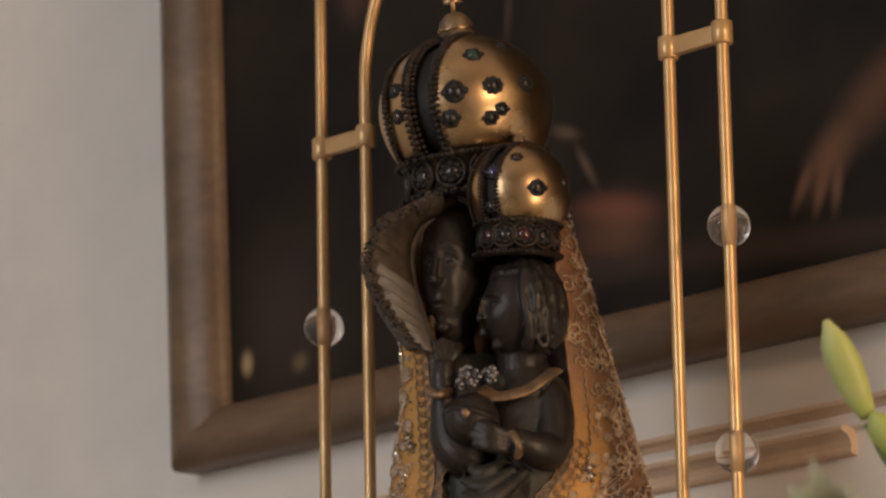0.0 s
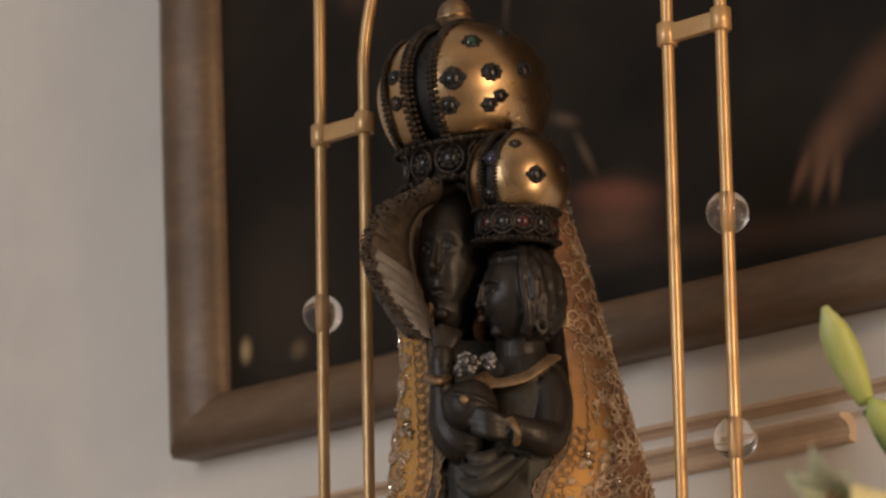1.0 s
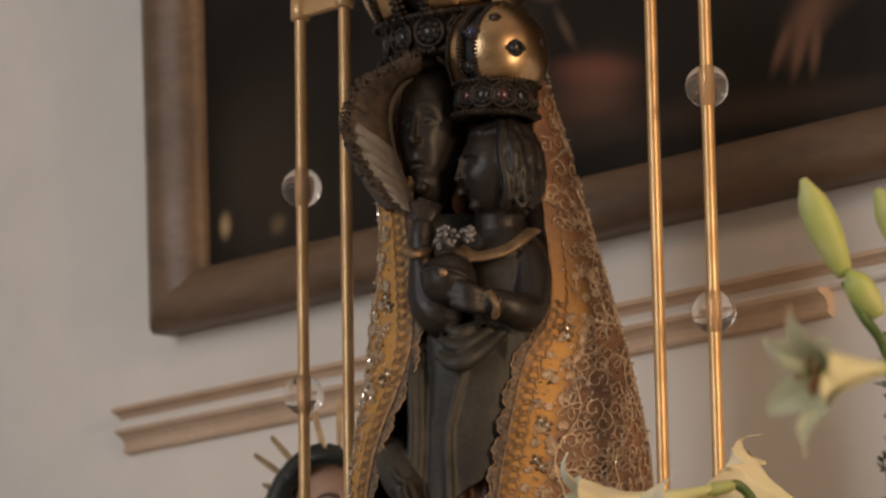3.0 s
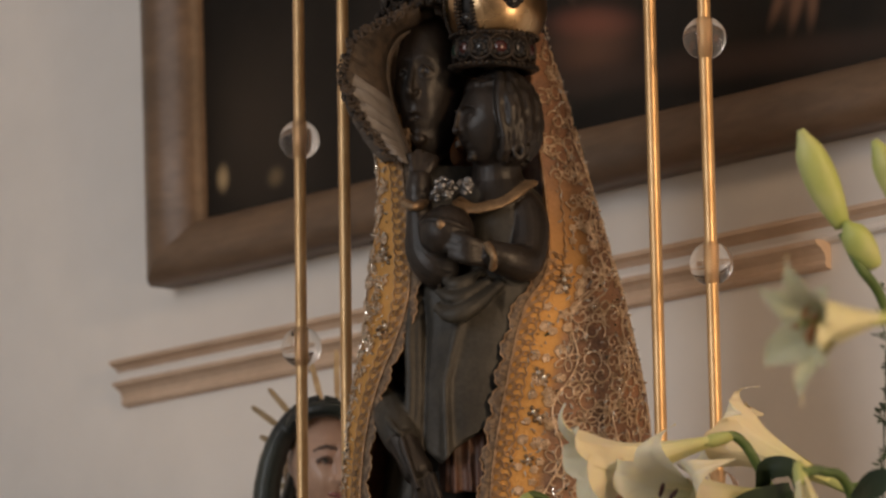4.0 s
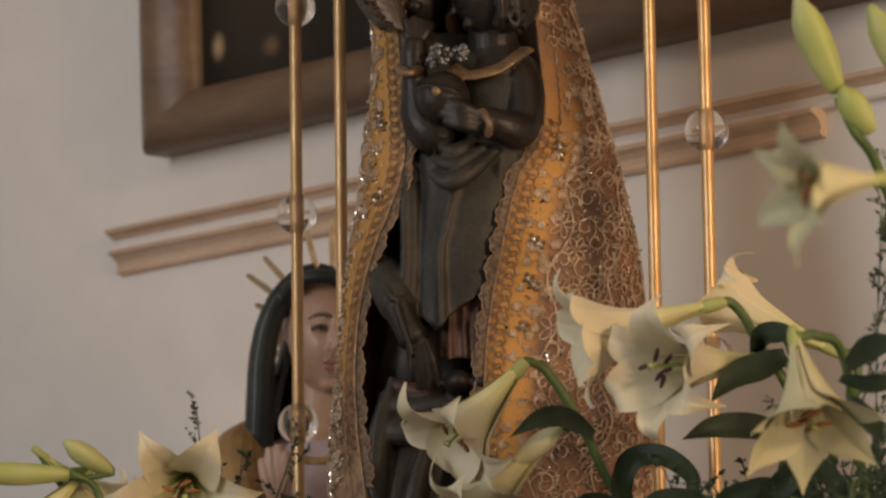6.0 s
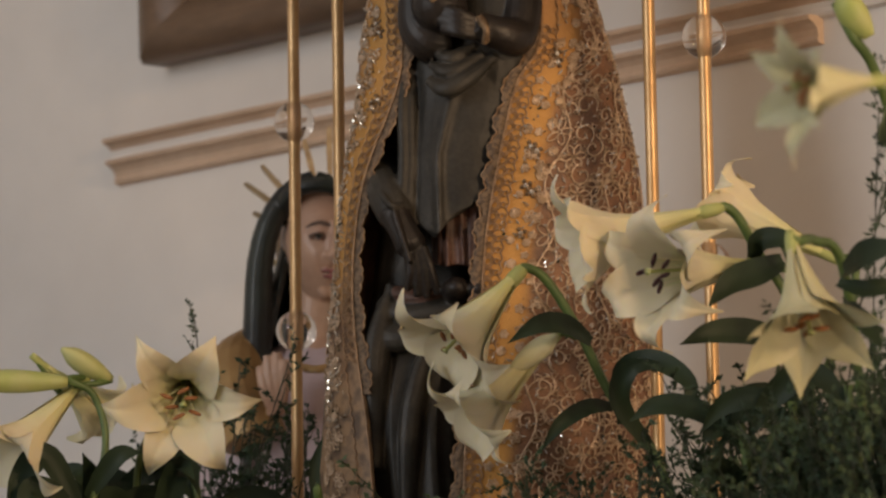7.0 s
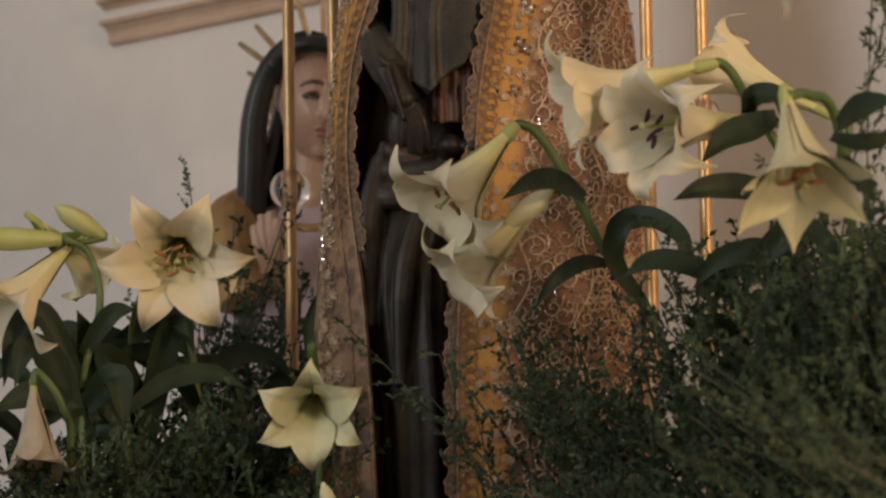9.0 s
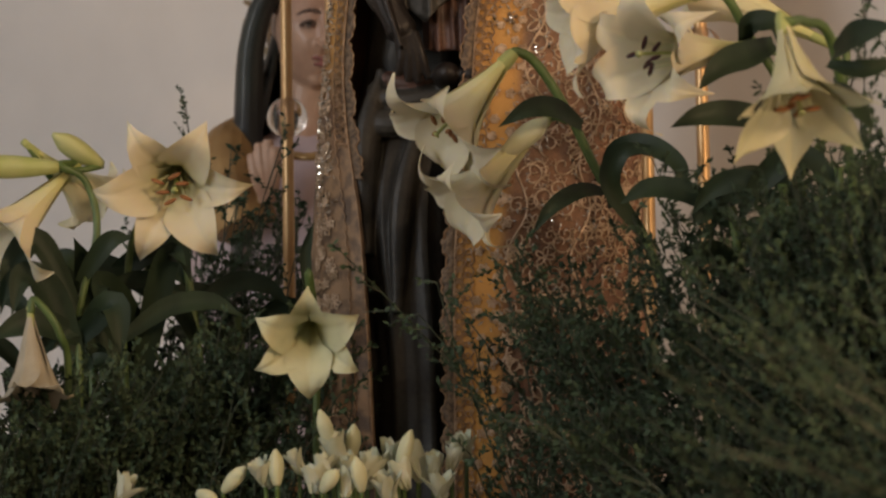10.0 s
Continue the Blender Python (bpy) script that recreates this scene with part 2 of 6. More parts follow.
def ellipse(c, rx, ry, n=32, fold=0.0, count=9, phase=0.0, power=1.0):
    out = []
    for i in range(n):
        a = 2 * math.pi * i / n
        k = 1 + fold * math.sin(count * a + phase) + 0.5 * fold * math.sin((2 * count + 1) * a + 2 * phase)
        ca, sa = math.cos(a), math.sin(a)
        ca, sa = math.copysign(abs(ca) ** power, ca), math.copysign(abs(sa) ** power, sa)
        out.append(Vector((c[0] + rx * k * ca, c[1] + ry * k * sa, c[2])))
    return out


def smooth_path(points, steps=6):
    """Catmull-Rom through points (tuples of any length)."""
    pts = [np.array(p, float) for p in points]
    pts = [2 * pts[0] - pts[1]] + pts + [2 * pts[-1] - pts[-2]]
    out = []
    for i in range(1, len(pts) - 2):
        p0, p1, p2, p3 = pts[i - 1:i + 3]
        for k in range(steps):
            t = k / steps
            out.append(0.5 * (2 * p1 + (p2 - p0) * t + (2 * p0 - 5 * p1 + 4 * p2 - p3) * t * t + (3 * p1 - p0 - 3 * p2 + p3) * t ** 3))
    out.append(pts[-2])
    return out


def add_tube(bm, path, radii, n=8, mi=0, flat=1.0):
    """A tube along path; radii one number or one a point."""
    path = [Vector(p[:3]) for p in path]
    if not hasattr(radii, "__len__"):
        radii = [radii] * len(path)
    rings, side = [], None
    for i, p in enumerate(path):
        d = (path[min(i + 1, len(path) - 1)] - path[max(i - 1, 0)])
        d = d.normalized() if d.length > 1e-9 else Vector((0, 0, 1))
        if side is None:
            side = d.orthogonal().normalized()
        side = (side - d * side.dot(d))
        side = side.normalized() if side.length > 1e-6 else d.orthogonal().normalized()
        up = d.cross(side)
        rings.append([p + side * radii[i] * math.cos(2 * math.pi * k / n) + up * radii[i] * flat * math.sin(2 * math.pi * k / n) for k in range(n)])
    add_loft(bm, rings, mi)


_SPHERES = {}


def unit_sphere(u, v):
    if (u, v) not in _SPHERES:
        pts = [Vector((0, 0, 1))]
        for i in range(1, v):
            th = math.pi * i / v
            pts += [Vector((math.sin(th) * math.cos(2 * math.pi * k / u), math.sin(th) * math.sin(2 * math.pi * k / u), math.cos(th))) for k in range(u)]
        pts.append(Vector((0, 0, -1)))
        fs = [(0, 1 + k, 1 + (k + 1) % u) for k in range(u)]
        for i in range(v - 2):
            o = 1 + i * u
            fs += [(o + k, o + u + k, o + u + (k + 1) % u, o + (k + 1) % u) for k in range(u)]
        o = 1 + (v - 2) * u
        fs += [(o + k, len(pts) - 1, o + (k + 1) % u) for k in range(u)]
        _SPHERES[u, v] = pts, fs
    return _SPHERES[u, v]


def add_sphere(bm, c, r, mi=0, u=20, v=12, m=None, shape=None):
    pts, fs = unit_sphere(u, v)
    r = (r, r, r) if not hasattr(r, "__len__") else r
    c, vs = Vector(c), []
    for p in pts:
        q = shape(p.copy()) if shape else p
        q = Vector((q.x * r[0], q.y * r[1], q.z * r[2]))
        vs.append(bm.verts.new((m @ q if m is not None else q) + c))
    for f in fs:
        bm.faces.new([vs[i] for i in f]).material_index = mi


def add_torus(bm, c, R, r, m=None, n=40, k=8, mi=0, squash=1.0):
    rings = []
    for i in range(n):
        a = 2 * math.pi * i / n
        ring = []
        for j in range(k):
            b = 2 * math.pi * j / k
            p = Vector(((R + r * math.cos(b)) * math.cos(a), (R + r * math.cos(b)) * math.sin(a) * squash, r * math.sin(b)))
            ring.append((m @ p if m is not None else p) + Vector(c))
        rings.append([bm.verts.new(p) for p in ring])
    for i in range(n):
        a, b = rings[i], rings[(i + 1) % n]
        for j in range(k):
            bm.faces.new((a[j], a[(j + 1) % k], b[(j + 1) % k], b[j])).material_index = mi


def frame_of(d, up=(0, 0, 1)):
    """Rotation whose z axis points along d."""
    z = Vector(d).normalized()
    x = Vector(up).cross(z)
    x = x.normalized() if x.length > 1e-4 else z.orthogonal().normalized()
    y = z.cross(x)
    return Matrix((x, y, z)).transposed().to_4x4()


# ---- the church wall and room ----
WALL_N = 0.38


def box_thing(name, lo, hi, mat, label, category, kind="structure", m=ROOM):
    bm = bmesh.new()
    add_box(bm, lo, hi)
    return tagged(mesh_object(name, bm, mat, False, matrix=m), label, category, kind=kind)


box_thing("wall_north", (-4.2, WALL_N, 0), (5.2, WALL_N + 0.4, 6.2), PLASTER, "pale grey plastered church wall behind the altar", "wall")


def window_wall():
    """The far wall with the tall window that lights the altar."""
    bm = bmesh.new()
    for lo, hi in (((-4.2, -7.4, 0), (-1.62, -7.0, 6.2)), ((0.50, -7.4, 0), (5.2, -7.0, 6.2)), ((-1.62, -7.4, 0), (0.50, -7.0, 1.82)), ((-1.62, -7.4, 5.18), (0.50, -7.0, 6.2))):
        add_box(bm, lo, hi)
    tagged(mesh_object("wall_south", bm, PLASTER, False, matrix=ROOM), "plain plastered wall with one tall window", "wall", kind="structure")
    ob = thing("window_1", ROOM, "tall church window with slender dark glazing bars", "window", kind="structure")
    bm = bmesh.new()
    for lo, hi in (((-1.62, -7.08, 1.82), (-1.54, -7.02, 5.18)), ((0.42, -7.08, 1.82), (0.50, -7.02, 5.18)), ((-1.54, -7.08, 1.82), (0.42, -7.02, 1.90)), ((-1.54, -7.08, 5.10), (0.42, -7.02, 5.18))):
        add_box(bm, lo, hi, 0, 0.006)
    part("window_frame", bm, FRAME_WOOD, ob, smooth=False)
    for x in (-0.89, -0.23):
        bm = bmesh.new()
        add_box(bm, (x - 0.02, -7.07, 1.90), (x + 0.02, -7.035, 5.10), 0, 0.004)
        part("glazing_bar", bm, FRAME_WOOD, ob, smooth=False)
    for z in (2.7, 3.5, 4.3):
        bm = bmesh.new()
        add_box(bm, (-1.54, -7.066, z - 0.015), (0.42, -7.04, z + 0.015), 0, 0.004)
        part("glazing_bar", bm, FRAME_WOOD, ob, smooth=False)


window_wall()
box_thing("wall_west", (-4.6, -7.4, 0), (-4.2, WALL_N + 0.4, 6.2), PLASTER, "plain plastered side wall of the nave", "wall")
box_thing("wall_east", (5.2, -7.4, 0), (5.6, WALL_N + 0.4, 6.2), PLASTER, "plain plastered side wall of the nave", "wall")
box_thing("floor", (-4.6, -7.4, -0.2), (5.6, WALL_N + 0.4, 0), STONE, "worn stone floor of the church", "floor")
box_thing("ceiling", (-4.6, -7.4, 6.2), (5.6, WALL_N + 0.4, 6.4), PLASTER, "plain plastered ceiling of the church", "ceiling")


def altar():
    bm = bmesh.new()
    add_box(bm, (-1.3, -1.0, 0), (1.5, WALL_N, 1.50), 0)
    add_box(bm, (-1.36, -1.06, 1.50), (1.56, WALL_N, 1.58), 0, 0.012)
    tagged(mesh_object("altar", bm, STONE, False, matrix=ROOM), "pale stone altar block that carries statue and flowers", "altar", kind="structure")


altar()
TOP = 1.58


def wall_trim():
    """Two stacked projecting fillets along the wall, the lower one ending short."""
    prof = [(0, 0.030), (0.022, 0.029), (0.024, 0.027), (0.023, 0.024), (0.015, 0.021), (0.010, 0.016), (0.008, 0.010), (0.010, 0.006), (0.008, 0.003), (0.0, 0.001)]
    for name, x0, x1, z in (("trim", -0.858, 1.9, 2.430), ("trim", -0.852, 0.187, 2.404)):
        bm = bmesh.new()
        rows = []
        for x, inset in ((x0, 0), (x1, 0)):
            rows.append([bm.verts.new((x, WALL_N - d, z + h)) for d, h in prof])
        for i in range(len(prof) - 1):
            # upper strip: the shade-toned beige stops halfway, wall plaster below
            bm.faces.new((rows[0][i], rows[1][i], rows[1][i + 1], rows[0][i + 1])).material_index = 1 if z > 2.42 and i > 4 else 0
        bm.faces.new(rows[0])
        bm.faces.new(rows[1])
        tagged(mesh_object(name, bm, [SHADED_STUCCO, PLASTER], False, matrix=ROOM), "stucco moulding strip along the church wall, shade in its beige", "moulding", kind="structure")


wall_trim()

# ---- the old painting ----
HAND_SHAPES = [
    ((0.265, 0.225), (0.085, 0.038), -38, (0.20, 0.10, 0.06), 0.38),
    ((0.200, 0.172), (0.050, 0.030), -50, (0.20, 0.105, 0.065), 0.55),
    ((0.165, 0.150), (0.030, 0.009), -62, (0.22, 0.12, 0.075), 0.5),
    ((0.188, 0.140), (0.030, 0.009), -70, (0.22, 0.12, 0.075), 0.5),
    ((0.210, 0.140), (0.030, 0.009), -78, (0.22, 0.12, 0.075), 0.5),
]
FIGURE_SHAPES = [
    ((-0.085, 0.155), (0.075, 0.050), 6, (0.17, 0.085, 0.055), 0.55),
    ((-0.085, 0.180), (0.070, 0.020), 12, (0.24, 0.085, 0.060), 0.5),
    ((-0.100, 0.115), (0.090, 0.022), 4, (0.030, 0.022, 0.018), 0.8),
    ((-0.150, 0.275), (0.026, 0.010), 20, (0.16, 0.11, 0.075), 0.5),
    ((-0.122, 0.232), (0.034, 0.008), 62, (0.16, 0.11, 0.075), 0.5),
    ((-0.225, 0.43), (0.008, 0.05), 8, (0.10, 0.07, 0.05), 0.4),
    ((-0.46, 0.50), (0.03, 0.04), 0, (0.11, 0.05, 0.04), 0.5),
    ((-0.65, 0.111), (0.012, 0.018), 0, (0.55, 0.40, 0.22), 0.8),
    ((-0.565, 0.098), (0.016, 0.014), 0, (0.25, 0.18, 0.10), 0.6),
    ((-0.60, 0.16), (0.09, 0.12), 0, (0.045, 0.033, 0.023), 0.6),
    ((0.12, 0.10), (0.25, 0.022), 5, (0.06, 0.035, 0.026), 0.6),
]


def painting():
    # hung on the wall; local origin at the lower left outer corner region
    x0, x1, z0, z1, w = -0.755, 1.35, 2.526, 3.95, 0.079
    lean = Matrix.Translation((-0.0165, WALL_N - 0.035, z0 + 0.005)) @ pose(0, 0, 0, 1.7, 0, 0) @ Matrix.Translation((0, -(WALL_N - 0.035), -z0))
    ob = thing("painting", ROOM, "large darkened oil painting in a brown wooden frame", "painting")
    prof = [(0.0, 0.0), (0.0, 0.032), (0.006, 0.042), (0.022, 0.048), (0.040, 0.046), (0.058, 0.037), (0.068, 0.031), (0.075, 0.023), (w, 0.012), (w, 0.0)]
    corner = [((x0, z0), (1, 0.87)), ((x1, z0), (-1, 0.87)), ((x1, z1), (-1, -0.87)), ((x0, z1), (1, -0.87))]
    for k in range(4):
        bm = bmesh.new()
        (a, da), (b, db) = corner[k], corner[(k + 1) % 4]
        rows = []
        for f in range(25):
            f = f / 24
            row = []
            for d, h in prof:
                pa = Vector((a[0] + da[0] * d, 0, a[1] + da[1] * d))
                pb = Vector((b[0] + db[0] * d, 0, b[1] + db[1] * d))
                p = pa.lerp(pb, f)
                wob = 0.0012 * noise.noise((p.x * 9, d * 30, p.z * 9))
                row.append(bm.verts.new(lean @ Vector((p.x, WALL_N - 0.006 - h + wob, p.z + wob))))
            rows.append(row)
        for r0, r1 in zip(rows, rows[1:]):
            for i in range(len(prof)):
                j = (i + 1) % len(prof)
                bm.faces.new((r0[i], r1[i], r1[j], r0[j])).material_index = 0
        part("frame_bar", bm, FRAME_WOOD, ob)
    bm = bmesh.new()
    add_box(bm, (x0 + w - 0.006, -0.004, w * 0.87 - 0.010), (x1 - w + 0.006, 0.004, z1 - z0 - w * 0.87 + 0.010))
    part("canvas", bm, canvas_material(), ob, "dark brown varnished canvas with faint warm shapes", False, lean @ Matrix.Translation((0, WALL_N - 0.014, z0)))
    bm = bmesh.new()
    add_box(bm, (x0 + 0.035, WALL_N - 0.006, z0 + 0.014), (x1 - 0.03, WALL_N - 0.001, z0 + 0.05))
    part("backing_bar", bm, GILT_EDGE, ob, "raw reddish backing timber", False)


painting()

# ---- gilded rods with glass balls ----


def rod_stand(outer, inner, sign):
    ob = thing("rod_stand", ROOM, "pair of slender gilded brass rods with clear glass balls", "metal rods", "rods beside the statue")
    top = 3.02
    bm = bmesh.new()
    add_tube(bm, [(outer, 0, TOP + k * (top - TOP) / 8) for k in range(9)], 0.0057, 14)
    part("outer_rod", bm, BRASS, ob)
    bm = bmesh.new()
    # the inner rod bends inward over the statue
    bend = 2.768 if sign > 0 else 2.80
    pts = [(inner, 0, TOP), (inner, 0, 2.2), (inner, 0, 2.6), (inner, 0, bend)]
    half = 0.088 - inner
    for k in range(1, 13):
        a = k / 12 * math.pi / 2
        pts.append((inner + half * (1 - math.cos(a)), 0, bend + abs(half) * 1.15 * math.sin(a)))
    add_tube(bm, smooth_path(pts, 3), 0.0057, 14)
    part("inner_rod", bm, BRASS, ob)
    zc = 2.722
    bm = bmesh.new()
    add_box(bm, (min(outer, inner), -0.0045, zc - 0.0085), (max(outer, inner), 0.0045, zc + 0.0085), 0, 0.001)
    for x in (outer, inner):
        add_loft(bm, [ellipse((x, 0, zc + h), r, r, 20) for h, r in ((-0.011, 0.0085), (-0.010, 0.0098), (0.010, 0.0098), (0.011, 0.0085))])
    part("clamp", bm, BRASS, ob, "flat gilded strap joining both rods", True)
    for z in (2.5393, 2.3308, 2.124):
        bm = bmesh.new()
        add_sphere(bm, (0, 0, 0), 0.0198, 0, 32, 20)
        part("glass_ball", bm, GLASS, ob, "clear glass ball", True, Matrix.Translation((outer, 0, z)))
    return ob


rod_stand(-0.1735, -0.1115, 1)
rod_stand(0.3525, 0.2875, -1)

# ---- the mantle of the statue ----
# height, outer edge, opening, opening, outer edge of the mantle (metres)
MANTLE = [
    (2.5951, -0.0504, -0.0243, 0.1015, 0.1152),
    (2.5176, -0.0489, -0.0245, 0.0997, 0.1368),
    (2.4408, -0.0447, -0.0194, 0.1084, 0.1561),
    (2.3594, -0.0565, -0.0155, 0.1100, 0.1777),
    (2.3134, -0.0608, -0.0223, 0.0865, 0.1883),
    (2.2381, -0.0733, -0.0505, 0.0684, 0.2023),
    (2.1633, -0.0804, -0.0628, 0.0556, 0.2062),
    (2.0781, -0.0886, -0.0616, 0.0488, 0.2096),
    (1.9620, -0.0978, -0.0490, 0.0336, 0.2084),
    (1.7525, -0.1074, -0.0418, 0.0301, 0.2047),
    (TOP, -0.1093, -0.0413, 0.0289, 0.2042),
]
CENTRE_Y = -0.05
MANTLE_FINE = smooth_path(MANTLE, 9)
_mz = np.array([m[0] for m in MANTLE_FINE][::-1])
_ZS = np.linspace(TOP - 0.02, MANTLE[0][0] + 0.02, 700)
_COLS = [np.interp(_ZS, _mz, np.array([m[k] for m in MANTLE_FINE][::-1])).tolist() for k in range(1, 5)]


def mantle_row(z):
    f = min(max((z - _ZS[0]) / (_ZS[1] - _ZS[0]), 0), 698.99)
    i = int(f)
    f -= i
    return [c[i] * (1 - f) + c[i + 1] * f for c in _COLS]


def mantle_point(z, a, out=0.0, row=None):
    """Point of the mantle at height z and angle a (0 at +x, 90 degrees towards the viewer)."""
    l, li, ri, r = row or mantle_row(z)
    c, rx = (l + r) / 2, (r - l) / 2
    ry = rx * 0.62
    low = min(max((2.55 - z) / 0.6, 0), 1)
    k = 1 + low * (0.018 * math.sin(7 * a + 1.5 * z) + 0.012 * math.sin(13 * a + 2 + 4 * z)) * (0.45 if 0 < a < math.pi else 1)
    return Vector((c + (rx * k + out) * math.cos(a), CENTRE_Y - (ry * k + out) * math.sin(a), z))


def mantle_limits(z):
    l, li, ri, r = mantle_row(z)
    c, rx = (l + r) / 2, (r - l) / 2
    return [math.acos(min(max((x - c) / rx, -0.995), 0.995)) for x in (ri, li)]


_ARCS = {}


def mantle_arc(z, side, d, out=0.0):
    """Point d metres along the cloth from the opening's edge; side +1: the right panel, -1: the left panel."""
    key = (round(z * 500), side)
    if key not in _ARCS:
        zk = key[0] / 500
        aR, aL = mantle_limits(zk)
        row = mantle_row(zk)
        angles = [aR - 0.03 * k for k in range(75)] if side > 0 else [aL + 0.03 * k for k in range(75)]
        pts = [mantle_point(zk, a, 0, row) for a in angles]
        _ARCS[key] = angles, np.concatenate([[0], np.cumsum([(q - p).length for p, q in zip(pts, pts[1:])])])
    angles, arcs = _ARCS[key]
    if d < 0:
        a = mantle_limits(z)[0 if side > 0 else 1]
        p, q = mantle_point(z, a, out), mantle_point(z, a + side * 0.03, out)
        return p + (q - p).normalized() * -d
    return mantle_point(z, float(np.interp(d, arcs, angles)), out)


CLOTH = BROCADE.copy()
CLOTH.name = "mantle_cloth"
_nt = CLOTH.node_tree
_b = _nt.nodes["Principled BSDF"]
_from = _b.inputs["Base Color"].links[0].from_socket
_at = _nt.nodes.new("ShaderNodeAttribute")
_at.attribute_name = "satin"
_mx = _nt.nodes.new("ShaderNodeMixRGB")
_mx.inputs[2].default_value = (0.50, 0.26, 0.065, 1)
_nt.links.new(_at.outputs["Fac"], _mx.inputs[0])
_nt.links.new(_from, _mx.inputs[1])
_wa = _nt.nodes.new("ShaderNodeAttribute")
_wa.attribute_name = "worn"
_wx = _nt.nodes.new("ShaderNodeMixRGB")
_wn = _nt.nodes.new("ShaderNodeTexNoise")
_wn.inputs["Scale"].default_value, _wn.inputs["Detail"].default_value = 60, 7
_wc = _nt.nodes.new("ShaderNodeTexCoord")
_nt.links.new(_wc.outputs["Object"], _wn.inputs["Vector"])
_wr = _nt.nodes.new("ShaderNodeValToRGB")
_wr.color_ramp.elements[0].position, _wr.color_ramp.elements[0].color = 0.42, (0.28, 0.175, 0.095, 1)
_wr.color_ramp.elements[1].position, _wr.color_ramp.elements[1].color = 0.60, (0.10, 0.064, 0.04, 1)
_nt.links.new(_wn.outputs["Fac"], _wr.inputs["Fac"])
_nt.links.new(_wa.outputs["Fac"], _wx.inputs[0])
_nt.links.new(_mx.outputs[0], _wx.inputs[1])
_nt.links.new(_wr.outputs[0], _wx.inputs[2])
_nt.links.new(_wx.outputs[0], _b.inputs["Base Color"])
LACE = material("gilt_lace", (0.40, 0.26, 0.15), 0.42, 0.3, second=(0.24, 0.15, 0.085), scale=120, bump=0.3, bump_scale=500)
NET = material("net_lace", (0.19, 0.13, 0.08), 0.7, second=(0.10, 0.068, 0.045), scale=260, contrast=(0.45, 0.55), bump=0.4, bump_scale=600)


